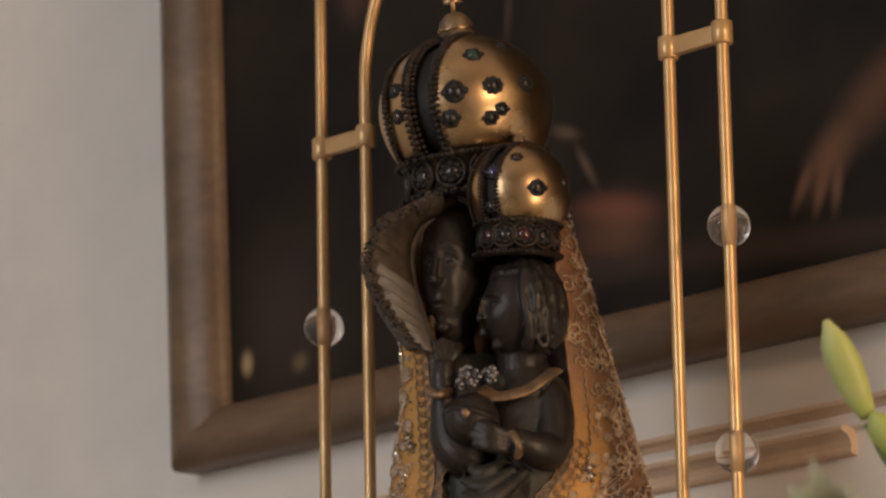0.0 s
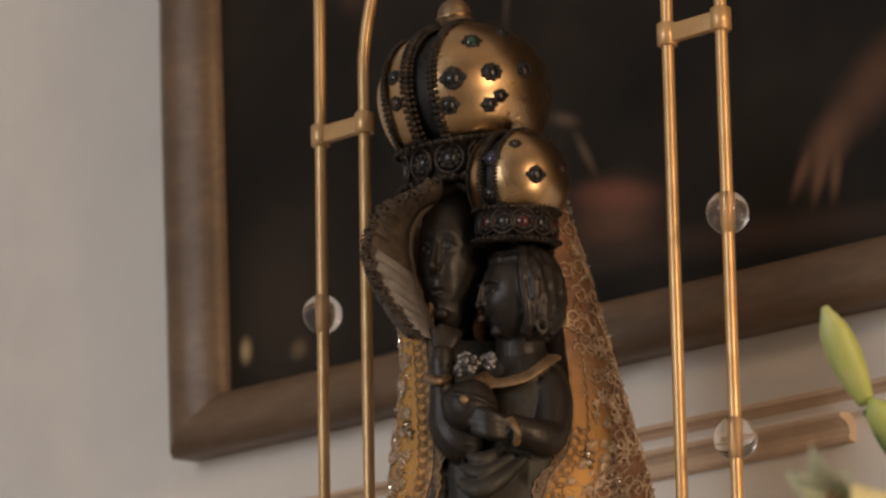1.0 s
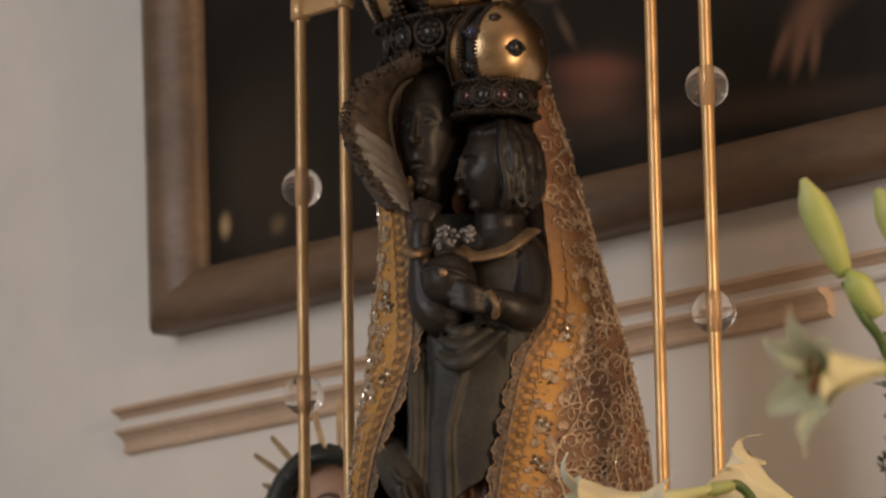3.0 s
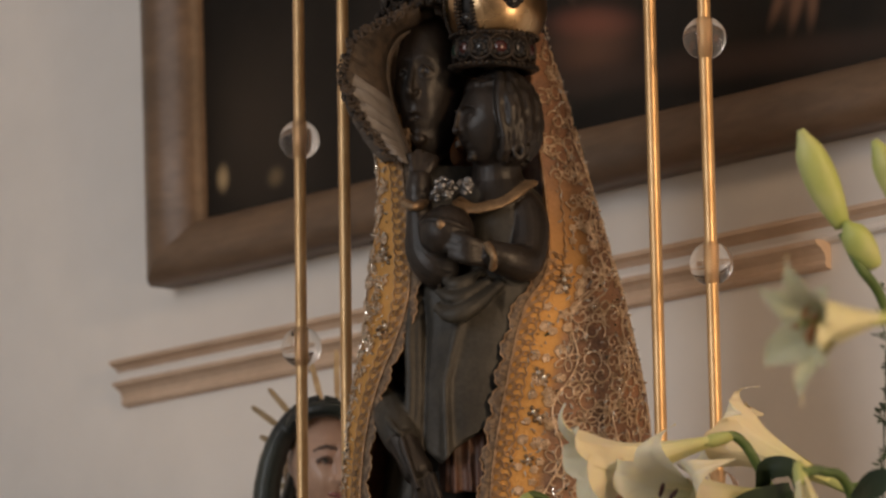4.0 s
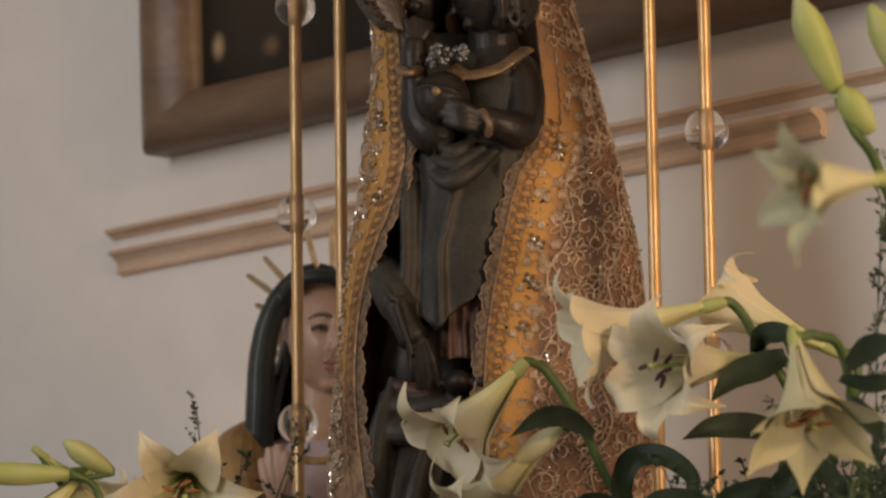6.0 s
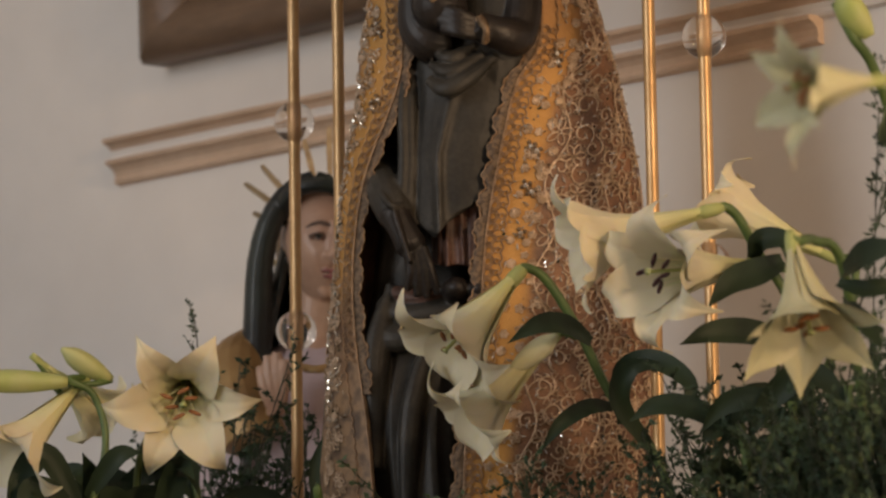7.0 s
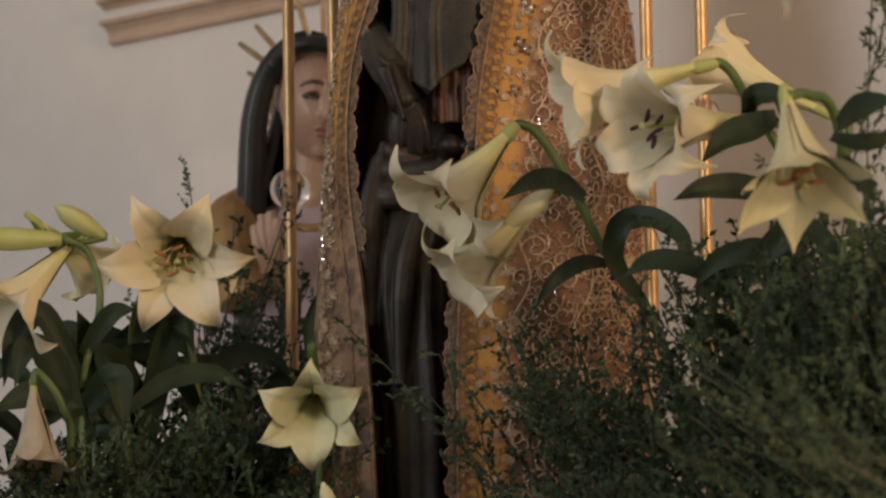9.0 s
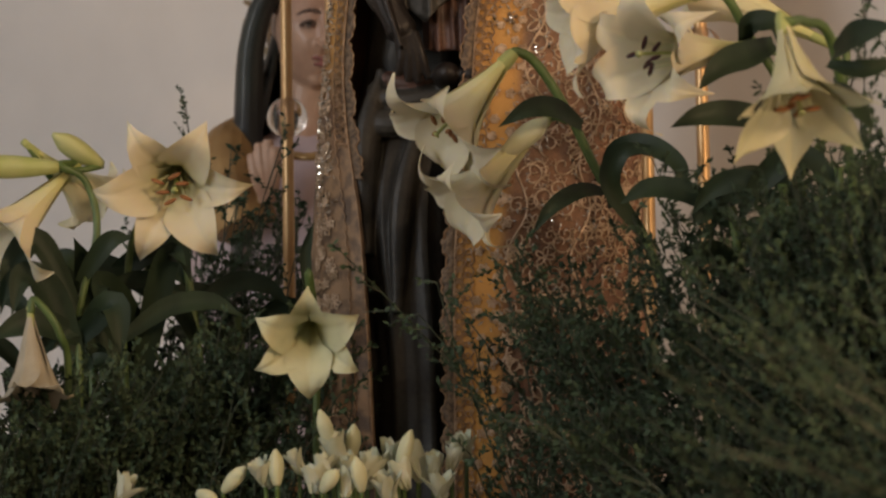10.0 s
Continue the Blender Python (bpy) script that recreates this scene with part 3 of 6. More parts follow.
def mantle():
    ob = thing("mantle", pose(0, 0, 0), "gold satin and brown brocade mantle with silver-gilt embroidery", "cloak")
    bm = bmesh.new()
    layer = bm.verts.layers.float.new("satin")
    worn = bm.verts.layers.float.new("worn")
    zs = np.linspace(MANTLE[0][0], TOP + 0.002, 110)
    front = [0.005 * k for k in range(11)]
    cols, rows = 70, []
    for z in zs:
        aR, aL = mantle_limits(z)
        right = [mantle_arc(z, 1, d) for d in front]
        left = [mantle_arc(z, -1, d) for d in front[::-1]]
        key = (round(z * 500), 1)
        b0 = float(np.interp(front[-1], _ARCS[key][1], _ARCS[key][0]))
        key = (round(z * 500), -1)
        b1 = float(np.interp(front[-1], _ARCS[key][1], _ARCS[key][0])) - 2 * math.pi
        mid = [mantle_point(z, b0 + (b1 - b0) * k / cols) for k in range(1, cols)]
        rows.append([bm.verts.new(p) for p in right + mid + left])
    for z, row in zip(zs, rows):
        n = len(row)
        for k, v in enumerate(row):
            right = min(max((9.5 - k) / 2, 0), 1) * min(max((2.46 - z) / 0.14, 0), 1)
            left = min(max((k - n + 15) / 3, 0), 1) * min(max((z - 2.10) / 0.05, 0), 1)
            v[layer] = max(right, left)
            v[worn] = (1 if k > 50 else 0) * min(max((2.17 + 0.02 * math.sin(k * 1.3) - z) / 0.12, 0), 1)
    for r0, r1 in zip(rows, rows[1:]):
        for k in range(len(r0) - 1):
            f = bm.faces.new((r0[k], r0[k + 1], r1[k + 1], r1[k]))
            f.material_index = 1 if r0[k].co.z > 2.52 and k > 40 else 0
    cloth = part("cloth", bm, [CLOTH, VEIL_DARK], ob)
    sd = cloth.modifiers.new("thickness", "SOLIDIFY")
    sd.thickness, sd.offset = 0.003, -1
    rnd = random.Random(5)
    # scalloped lace along both edges of the opening
    for side in (1, -1):
        bm = bmesh.new()
        z, k = MANTLE[1][0] - (0.02 if side < 0 else 0.15), 0
        low, ring_low = TOP + 0.02, TOP + 0.06 if side > 0 else 2.06
        while z > ring_low:
            for r, off in ((0.0052, 0.005), (0.0034, 0.0045), (0.0026, 0.0125)):
                path = []
                for i in range(11):
                    a = 2 * math.pi * i / 10
                    path.append(mantle_arc(z + r * math.sin(a), side, off + r * 0.9 * math.cos(a), 0.0015))
                add_tube(bm, path, 0.0007, 4)
            z -= 0.0105
            k += 1
        path = [mantle_arc(zz, side, 0.0005, 0.0016) for zz in np.linspace(MANTLE[1][0] - 0.02, low, 160)]
        add_tube(bm, path, 0.0008, 5)
        path = [mantle_arc(zz, side, 0.0165 + 0.0012 * math.sin(zz * 600), 0.0016) for zz in np.linspace(MANTLE[1][0] - 0.02, low, 500)]
        add_tube(bm, path, 0.0007, 4)
        part("lace_border", bm, LACE, ob, "scalloped silver-gilt lace edging")
        bm = bmesh.new()
        rows = []
        for i, zz in enumerate(np.linspace(MANTLE[1][0] - (0.02 if side < 0 else 0.15), ring_low - 0.03, 330)):
            e = 0.006 + 0.0055 * abs(math.sin(zz * 105 + 0.8 * math.sin(zz * 31))) + 0.001 * math.sin(zz * 700)
            rows.append([bm.verts.new(mantle_arc(zz, side, d, 0.0005 + w)) for d, w in ((0.002, 0.0), (-e * 0.5, 0.0010 * math.sin(zz * 400)), (-e, 0.0014 * math.sin(zz * 260)))])
        for r0, r1 in zip(rows, rows[1:]):
            for q in range(2):
                bm.faces.new((r0[q], r0[q + 1], r1[q + 1], r1[q]))
        net = part("lace_net", bm, NET, ob, "pale wavy net frill")
        net.modifiers.new("thickness", "SOLIDIFY").thickness = 0.0006
        bm = bmesh.new()
        add_tube(bm, [r_ for r_ in [mantle_arc(zz, side, -(0.0062 + 0.0055 * abs(math.sin(zz * 105 + 0.8 * math.sin(zz * 31))) + 0.001 * math.sin(zz * 700)), 0.0006) for zz in np.linspace(MANTLE[1][0] - (0.02 if side < 0 else 0.15), ring_low - 0.03, 330)]], 0.0008, 4)
        part("lace_hem", bm, LACE, ob, "gilt thread along the frill")
    # couched scrolls, leaves and flowers
    bm = bmesh.new()

    def cord(side, pts, r=0.0009):
        add_tube(bm, [mantle_arc(z, side, max(d, 0.002), 0.0015) for d, z in pts], r, 4)

    def scroll(side, d, z, size, hand, start):
        pts = []
        for i in range(22):
            f = i / 21
            a, rr = start + hand * f * 2.4 * math.pi, size * (1 - 0.82 * f)
            pts.append((d + rr * math.cos(a), z + rr * math.sin(a)))
        cord(side, pts)
        for i in (3, 7, 11):
            (pd, pz) = pts[i]
            a = start + hand * i / 21 * 2.4 * math.pi + hand * 0.5
            e = size * 0.55
            cord(side, [(pd, pz), (pd + e * math.cos(a), pz + e * math.sin(a)), (pd + e * 1.1 * math.cos(a + hand), pz + e * 1.1 * math.sin(a + hand)), (pd, pz)], 0.0007)

    def flower(side, d, z, size):
        n = rnd.choice((5, 6, 8))
        for k in range(n):
            a = 2 * math.pi * k / n + rnd.random() * 0.3
            pts = []
            for i in range(9):
                b = 2 * math.pi * i / 8
                u, v = size * (0.55 - 0.45 * math.cos(b)), size * 0.24 * math.sin(b)
                pts.append((d + u * math.cos(a) - v * math.sin(a), z + u * math.sin(a) + v * math.cos(a)))
            cord(side, pts, 0.0008)

    z = MANTLE[0][0] - 0.03
    while z > TOP + 0.08:
        for side, lo, hi in ((1, 0.006 + 0.046 * min(max((2.46 - z) / 0.12, 0), 1), 0.20), (-1, 0.026, 0.07)):
            d = lo + rnd.random() * 0.02
            while d < hi:
                size = rnd.uniform(0.007, 0.014) if side > 0 else rnd.uniform(0.004, 0.007)
                zz = z + rnd.uniform(-0.008, 0.008)
                if side < 0 and (zz > 2.52 or zz < 1.66):
                    d += 0.03
                    continue
                if rnd.random() < 0.33:
                    flower(side, d, zz, size * 1.15)
                else:
                    scroll(side, d, zz, size, rnd.choice((1, -1)), rnd.random() * 6.3)
                d += size * rnd.uniform(1.6, 2.1)
        z -= 0.0195
    z = 2.40
    while z > TOP + 0.1:
        for d in (0.024, 0.036, 0.046):
            flower(1, d + rnd.uniform(-0.004, 0.004), z + rnd.uniform(-0.006, 0.006), rnd.uniform(0.0035, 0.006))
        z -= 0.021
    # one long wandering stem between the panels
    for side, dd in ((1, 0.055), (1, 0.115)):
        cord(side, [(dd + 0.008 * math.sin(zz * 70), zz) for zz in np.linspace(2.6, TOP + 0.08, 220)], 0.0010)
    tagged(part("embroidery", bm, CORD, ob, "couched scrolls and flowers in silver-gilt thread"), kind="stuff")
    # bugle beads and paste stones
    for name, mat, count, size in (("beadwork", BEAD, 1100, (0.0010, 0.0034)), ("beadwork", GOLD_PAINT, 500, (0.0009, 0.0013)), ("stone_trim", GEM_GREEN, 110, (0.0013, 0.0015))):
        bm = bmesh.new()
        for _ in range(count):
            side = 1 if rnd.random() < 0.72 else -1
            z = rnd.uniform(TOP + 0.08, 2.62) if side > 0 else rnd.uniform(2.0, 2.50)
            d = rnd.uniform(0.012, 0.16) if side > 0 else rnd.uniform(0.022, 0.06)
            p = mantle_arc(z, side, d, 0.0022)
            m = Matrix.Translation(p) @ Euler((rnd.uniform(-0.6, 0.6), rnd.random() * 6.3, rnd.uniform(-0.6, 0.6))).to_matrix().to_4x4()
            s = rnd.uniform(0.7, 1.3)
            vs = [m @ Vector((x * size[0] * s, y * size[0] * s, w * size[1] * s)) for x, y, w in ((1, 0, 0), (0, 1, 0), (-1, 0, 0), (0, -1, 0), (0, 0, 1), (0, 0, -1))]
            vs = [bm.verts.new(v) for v in vs]
            for i in range(4):
                bm.faces.new((vs[i], vs[(i + 1) % 4], vs[4]))
                bm.faces.new((vs[(i + 1) % 4], vs[i], vs[5]))
        tagged(part(name, bm, mat, ob, "glittering sewn-on beads", False), kind="stuff")
    # groups of larger paste stones in gold settings along the satin strip
    for side, d, z in [(1, 0.020, 2.3452), (1, 0.026, 2.3372), (1, 0.028, 2.2549), (1, 0.034, 2.2506), (1, 0.030, 2.2178), (1, 0.036, 2.2115),
                       (1, 0.032, 2.1730), (-1, 0.018, 2.3077), (-1, 0.022, 2.3008), (-1, 0.03, 2.3825), (-1, 0.026, 2.3728)]:
        bm = bmesh.new()
        p = mantle_arc(z, side, d, 0.002)
        for k in range(4):
            a = k * math.pi / 2 + 0.4
            add_sphere(bm, p + Vector((0.0042 * math.cos(a), 0, 0.0042 * math.sin(a))), 0.0021, 1, 8, 6)
        add_sphere(bm, p, 0.0026, 0, 8, 6)
        part("jewel", bm, [BEAD, GOLD_PAINT], ob, "small paste jewel cluster")
    return ob


mantle()

# ---- the hood that the mother wears ----


def hood():
    """A stiff stand-up veil whose open edge curves round the face."""
    bm = bmesh.new()
    edge = smooth_path([(0.0061, -0.085, 2.6223), (-0.0136, -0.115, 2.6072), (-0.0322, -0.130, 2.5925), (-0.0522, -0.140, 2.5803), (-0.0660, -0.140, 2.5702), (-0.0736, -0.140, 2.5497), (-0.0769, -0.140, 2.5362), (-0.0708, -0.140, 2.5145), (-0.0586, -0.138, 2.4932), (-0.0442, -0.135, 2.4748), (-0.0298, -0.130, 2.4569)], 6)
    fold = smooth_path([(0.0127, -0.080, 2.5992), (-0.0087, -0.095, 2.5933), (-0.0247, -0.100, 2.5834), (-0.0340, -0.100, 2.5677), (-0.0363, -0.100, 2.5513), (-0.0339, -0.100, 2.5321), (-0.0299, -0.105, 2.5117), (-0.0243, -0.110, 2.4913), (-0.0187, -0.115, 2.4738), (-0.0167, -0.120, 2.4628), (-0.0158, -0.125, 2.4552)], 6)
    back = smooth_path([(0.0260, 0.0, 2.6300), (0.0020, 0.03, 2.6300), (-0.0180, 0.045, 2.6180), (-0.0340, 0.050, 2.5980), (-0.0420, 0.050, 2.5800), (-0.0450, 0.050, 2.5600), (-0.0460, 0.050, 2.5450), (-0.0450, 0.045, 2.5250), (-0.0430, 0.03, 2.5050), (-0.0380, 0.0, 2.4850), (-0.0260, -0.03, 2.4650)], 6)
    rows, turn = [], []
    for j, (e, i_, b) in enumerate(zip(edge, fold, back)):
        e, i_, b = Vector(e), Vector(i_), Vector(b)
        e += Vector((0.0035 * math.sin(j * 1.7), 0.003 * math.sin(j * 2.7), 0.0035 * math.cos(j * 1.5)))
        inside = i_ + Vector((0.012, 0.075, 0.004))
        turn.append([e.lerp(i_, f) + Vector((0, -0.007 * math.sin(math.pi * f), 0)) for f in (0, 0.2, 0.4, 0.6, 0.8, 1)])
        rows.append([bm.verts.new(p) for p in (inside, i_.lerp(inside, 0.5), i_ + Vector((0, 0.002, 0)))] +
                    [bm.verts.new(e.lerp(b, f) + Vector((-0.012, 0, 0.008)) * math.sin(math.pi * f)) for f in (0, 0.15, 0.35, 0.6, 0.8, 1)])
    for a, b in zip(rows, rows[1:]):
        for i in range(8):
            if i != 2:
                bm.faces.new((a[i], a[i + 1], b[i + 1], b[i]))
    ob = thing("hood", pose(0, 0, 0), "dark brocade hood with crimped lace edge round the statue's head", "hood")
    cloth = part("cloth", bm, [VEIL_DARK, LINING], ob)
    sd = cloth.modifiers.new("thickness", "SOLIDIFY")
    sd.thickness, sd.offset = 0.003, 0
    # the front turned outwards: brocade over the brow, pale silk lower down
    bm = bmesh.new()
    vs = [[bm.verts.new(p) for p in row] for row in turn]
    for j, (r0, r1) in enumerate(zip(vs, vs[1:])):
        for i in range(5):
            bm.faces.new((r0[i], r0[i + 1], r1[i + 1], r1[i])).material_index = 1 if j > 32 and i > 0 else 0
    li = part("lining", bm, [VEIL_DARK, LINING], ob, "pale silk lining of the turned front")
    li.modifiers.new("thickness", "SOLIDIFY").thickness = 0.002
    bm = bmesh.new()
    for j, e in enumerate(edge):
        add_torus(bm, Vector(e) + Vector((0.002 * math.sin(j * 1.7), -0.002, 0.002 * math.cos(j * 1.7))), 0.0034, 0.0009, frame_of((0.3, -1, 0.4)), 12, 5)
        add_sphere(bm, Vector(e) + Vector((-0.004 * math.cos(j), -0.003, 0.004 * math.sin(j * 2.3))), 0.0016, 0, 6, 5)
    part("lace_edge", bm, VEIL_DARK, ob, "crimped dark gold lace edge")


hood()

# ---- the carved statue of mother and child ----


def carved_head(bm, c, r, front, mi=0, hair=False, u=56, v=40):
    m = frame_of((0, 0, 1)).to_3x3()
    y = -Vector((front[0], front[1], 0)).normalized()
    x = y.cross(Vector((0, 0, 1)))
    m = Matrix((x, y, Vector((0, 0, 1)))).transposed()
    tip = Matrix.Rotation(math.atan2(front[2], math.hypot(front[0], front[1])), 3, "X") if len(front) > 2 else Matrix.Identity(3)

    def shape(p):
        x, z = p.x, p.z
        q = p.copy()
        if p.y < 0.15:
            w = min(1, (0.15 - p.y) / 0.4)
            ax = abs(x)
            nose = 0.10 * math.exp(-(x / 0.12) ** 2) * (math.exp(-((z + 0.22) / 0.13) ** 2) + 0.45 * math.exp(-((z - 0.05) / 0.2) ** 2))
            wing = 0.08 * math.exp(-((ax - 0.13) / 0.07) ** 2 - ((z + 0.27) / 0.07) ** 2)
            sock = -0.13 * math.exp(-((ax - 0.33) / 0.19) ** 2 - ((z - 0.08) / 0.10) ** 2)
            ball = 0.075 * math.exp(-((ax - 0.34) / 0.12) ** 2 - ((z - 0.06) / 0.055) ** 2)
            brow = 0.05 * math.exp(-((ax - 0.34) / 0.26) ** 2 - ((z - 0.23) / 0.07) ** 2)
            lip = 0.075 * math.exp(-(x / 0.20) ** 2) * (math.exp(-((z + 0.475) / 0.035) ** 2) + 1.1 * math.exp(-((z + 0.575) / 0.045) ** 2))
            gap = -0.05 * math.exp(-(x / 0.22) ** 2 - ((z + 0.52) / 0.02) ** 2)
            chin = 0.10 * math.exp(-(x / 0.24) ** 2 - ((z + 0.80) / 0.13) ** 2)
            cheek = 0.05 * math.exp(-((ax - 0.45) / 0.2) ** 2 - ((z + 0.25) / 0.2) ** 2)
            q.y -= w * (nose + wing + sock + ball + brow + lip + gap + chin + cheek)
        q.x *= 1 - 0.20 * max(-z, 0)
        if hair and (p.y > 0.05 or z > 0.66):
            s = 0.07 + 0.035 * math.sin(30 * math.atan2(p.x, p.y + 0.2) + 9 * math.sin(3 * z)) + 0.06 * noise.noise(p * 6) + 0.05 * max(0, -z)
            q *= 1 + s
        return tip @ q
    add_sphere(bm, c, 1, mi, u, v, None, lambda p: m @ Vector([a * b for a, b in zip(shape(p), r)]))


def carved_face(bm, c, r, front, skin=0, lips=0, eyes=0, iris=None, proud=1.0, size=1.0):
    """Nose, brows, lids, lips and chin set on a carved head."""
    y = -Vector((front[0], front[1], 0)).normalized()
    m = Matrix((y.cross(Vector((0, 0, 1))), y, Vector((0, 0, 1)))).transposed()
    m = m @ (Matrix.Rotation(math.atan2(front[2], math.hypot(front[0], front[1])), 3, "X"))
    c = Vector(c)

    def at(px, py, pz):
        return c + m @ Vector((px * r[0], py * r[1], pz * r[2]))
    k = r[0] * size
    add_tube(bm, smooth_path([at(0, -0.95, 0.34), at(0, -1.0 - 0.04 * proud, 0.10), at(0, -1.0 - 0.20 * proud, -0.13), at(0, -1.0 - 0.24 * proud, -0.20), at(0, -1.0 - 0.03 * proud, -0.27)], 4),
             [k * v for v in (0.07, 0.075, 0.08, 0.085, 0.09, 0.095, 0.10, 0.105, 0.115, 0.125, 0.13, 0.135, 0.14, 0.14, 0.13, 0.11, 0.08)], 12, skin)
    for sx in (-1, 1):
        add_sphere(bm, at(sx * 0.15, -1.04, -0.21), k * 0.10, skin, 12, 8)
        add_tube(bm, smooth_path([at(sx * 0.10, -0.97, 0.26), at(sx * 0.34, -0.93, 0.31), at(sx * 0.62, -0.76, 0.22)], 4), [k * v for v in (0.04, 0.05, 0.055, 0.055, 0.05, 0.045, 0.04, 0.03, 0.02)], 8, skin if iris is None else 4)
        add_sphere(bm, at(sx * 0.36, -0.83, 0.08), (k * 0.13, k * 0.11, k * 0.085), eyes, 14, 10, m)
        if iris is not None:
            add_sphere(bm, at(sx * 0.36 + 0.02, -0.945, 0.095), (k * 0.062, k * 0.05, k * 0.062), iris, 12, 8, m)
        for dz, f in ((0.065, 1), (-0.055, 0.7)):
            add_tube(bm, smooth_path([at(sx * 0.18, -0.93, 0.07), at(sx * 0.36, -0.98, 0.08 + dz), at(sx * 0.56, -0.84, 0.07)], 4), k * 0.038 * f, 6, skin if iris is None else 4)
    for z, w, t in ((-0.46, 0.24, 0.062), (-0.555, 0.20, 0.075)):
        add_tube(bm, smooth_path([at(-w, -0.90, z + 0.005), at(-w * 0.4, -1.02, z + 0.012), at(0, -1.05, z), at(w * 0.4, -1.02, z + 0.012), at(w, -0.90, z + 0.005)], 3),
                 [k * t * v for v in (0.3, 0.6, 0.8, 0.95, 1, 1, 1, 1, 1, 0.95, 0.8, 0.6, 0.3)], 8, lips)
    add_sphere(bm, at(0, -0.62, -0.76), (k * 0.30, k * 0.24, k * 0.24), skin, 16, 10, m)


def child_hair(bm, c, r, front):
    """Wavy locks that hang from the crown to the jaw, leaving the face free."""
    y = -Vector((front[0], front[1], 0)).normalized()
    m = Matrix((y.cross(Vector((0, 0, 1))), y, Vector((0, 0, 1)))).transposed()
    rnd = random.Random(8)
    for k in range(28):
        az = math.radians(74 + (286 - 74) * k / 27)
        low = rnd.uniform(-62, -30)
        pts, rad = [], []
        for i in range(10):
            f = i / 9
            el = math.radians(84 + (low - 84) * f)
            a = az + 0.13 * math.sin(9 * f + k * 1.3) * f
            q = 1.02 + 0.03 * math.sin(math.pi * f) + 0.05 * math.sin(9 * f + k * 1.9)
            pts.append(Vector(c) + m @ Vector((math.sin(a) * math.cos(el) * r[0] * q, -math.cos(a) * math.cos(el) * r[1] * q, math.sin(el) * r[2] * q)))
            rad.append(0.0034 + 0.0026 * abs(math.sin(5 * f + k)))
        add_tube(bm, pts, rad, 7, 0)


def loft_levels(bm, levels, mi, fold=0.0, count=9, n=48, steps=5, phase=0.0, grow=1.0):
    """levels: centre x, centre y, z, half width, half depth."""
    fine = smooth_path(levels, steps)
    rings = []
    for k, (x, y, z, rx, ry) in enumerate(fine):
        f = fold * (k / len(fine)) ** grow
        rings.append(ellipse((x, y, z), rx, ry, n, f, count, phase + 0.5 * k / len(fine)))
    add_loft(bm, rings, mi)



def carve(u, v, y):
    """Half-millimetre drawing grid of the carving, u to the side, v downwards, at depth y, in metres."""
    k = 1 + y / 3.95
    return Vector((k * (-0.40769 + 5.4420e-04 * u + 3.0300e-06 * v), y, 1.5433 + k * (1.06444 + -8.3609e-06 * u + -5.4738e-04 * v)))


def drape(bm, levels, lefts, rights, hem, y, mi, folds):
    """A hanging cloth on the carving grid: widths at three levels, an uneven hem, folds as (place, depth, width)."""
    front, back = [], []
    for g in np.linspace(0, 1, 30):
        f_row, b_row = [], []
        for f in np.linspace(0, 1, 56):
            v = levels[0] + g * (float(np.interp(f, np.linspace(0, 1, len(hem)), hem)) - levels[0])
            u = float(np.interp(v, levels, lefts)) * (1 - f) + float(np.interp(v, levels, rights)) * f
            d = y + 0.022 * abs(2 * f - 1) ** 2.5 - g * 0.006
            for place, depth, width in folds:
                d -= depth * (0.35 + 0.65 * g) * math.exp(-((f - place - 0.03 * math.sin(3 * g + 9 * place)) / width) ** 2)
            f_row.append(carve(u, v, d))
            b_row.append(carve(u, v, d + 0.010))
        front.append(f_row)
        back.append(b_row[::-1])
    add_loft(bm, [a + b for a, b in zip(front, back)], mi)


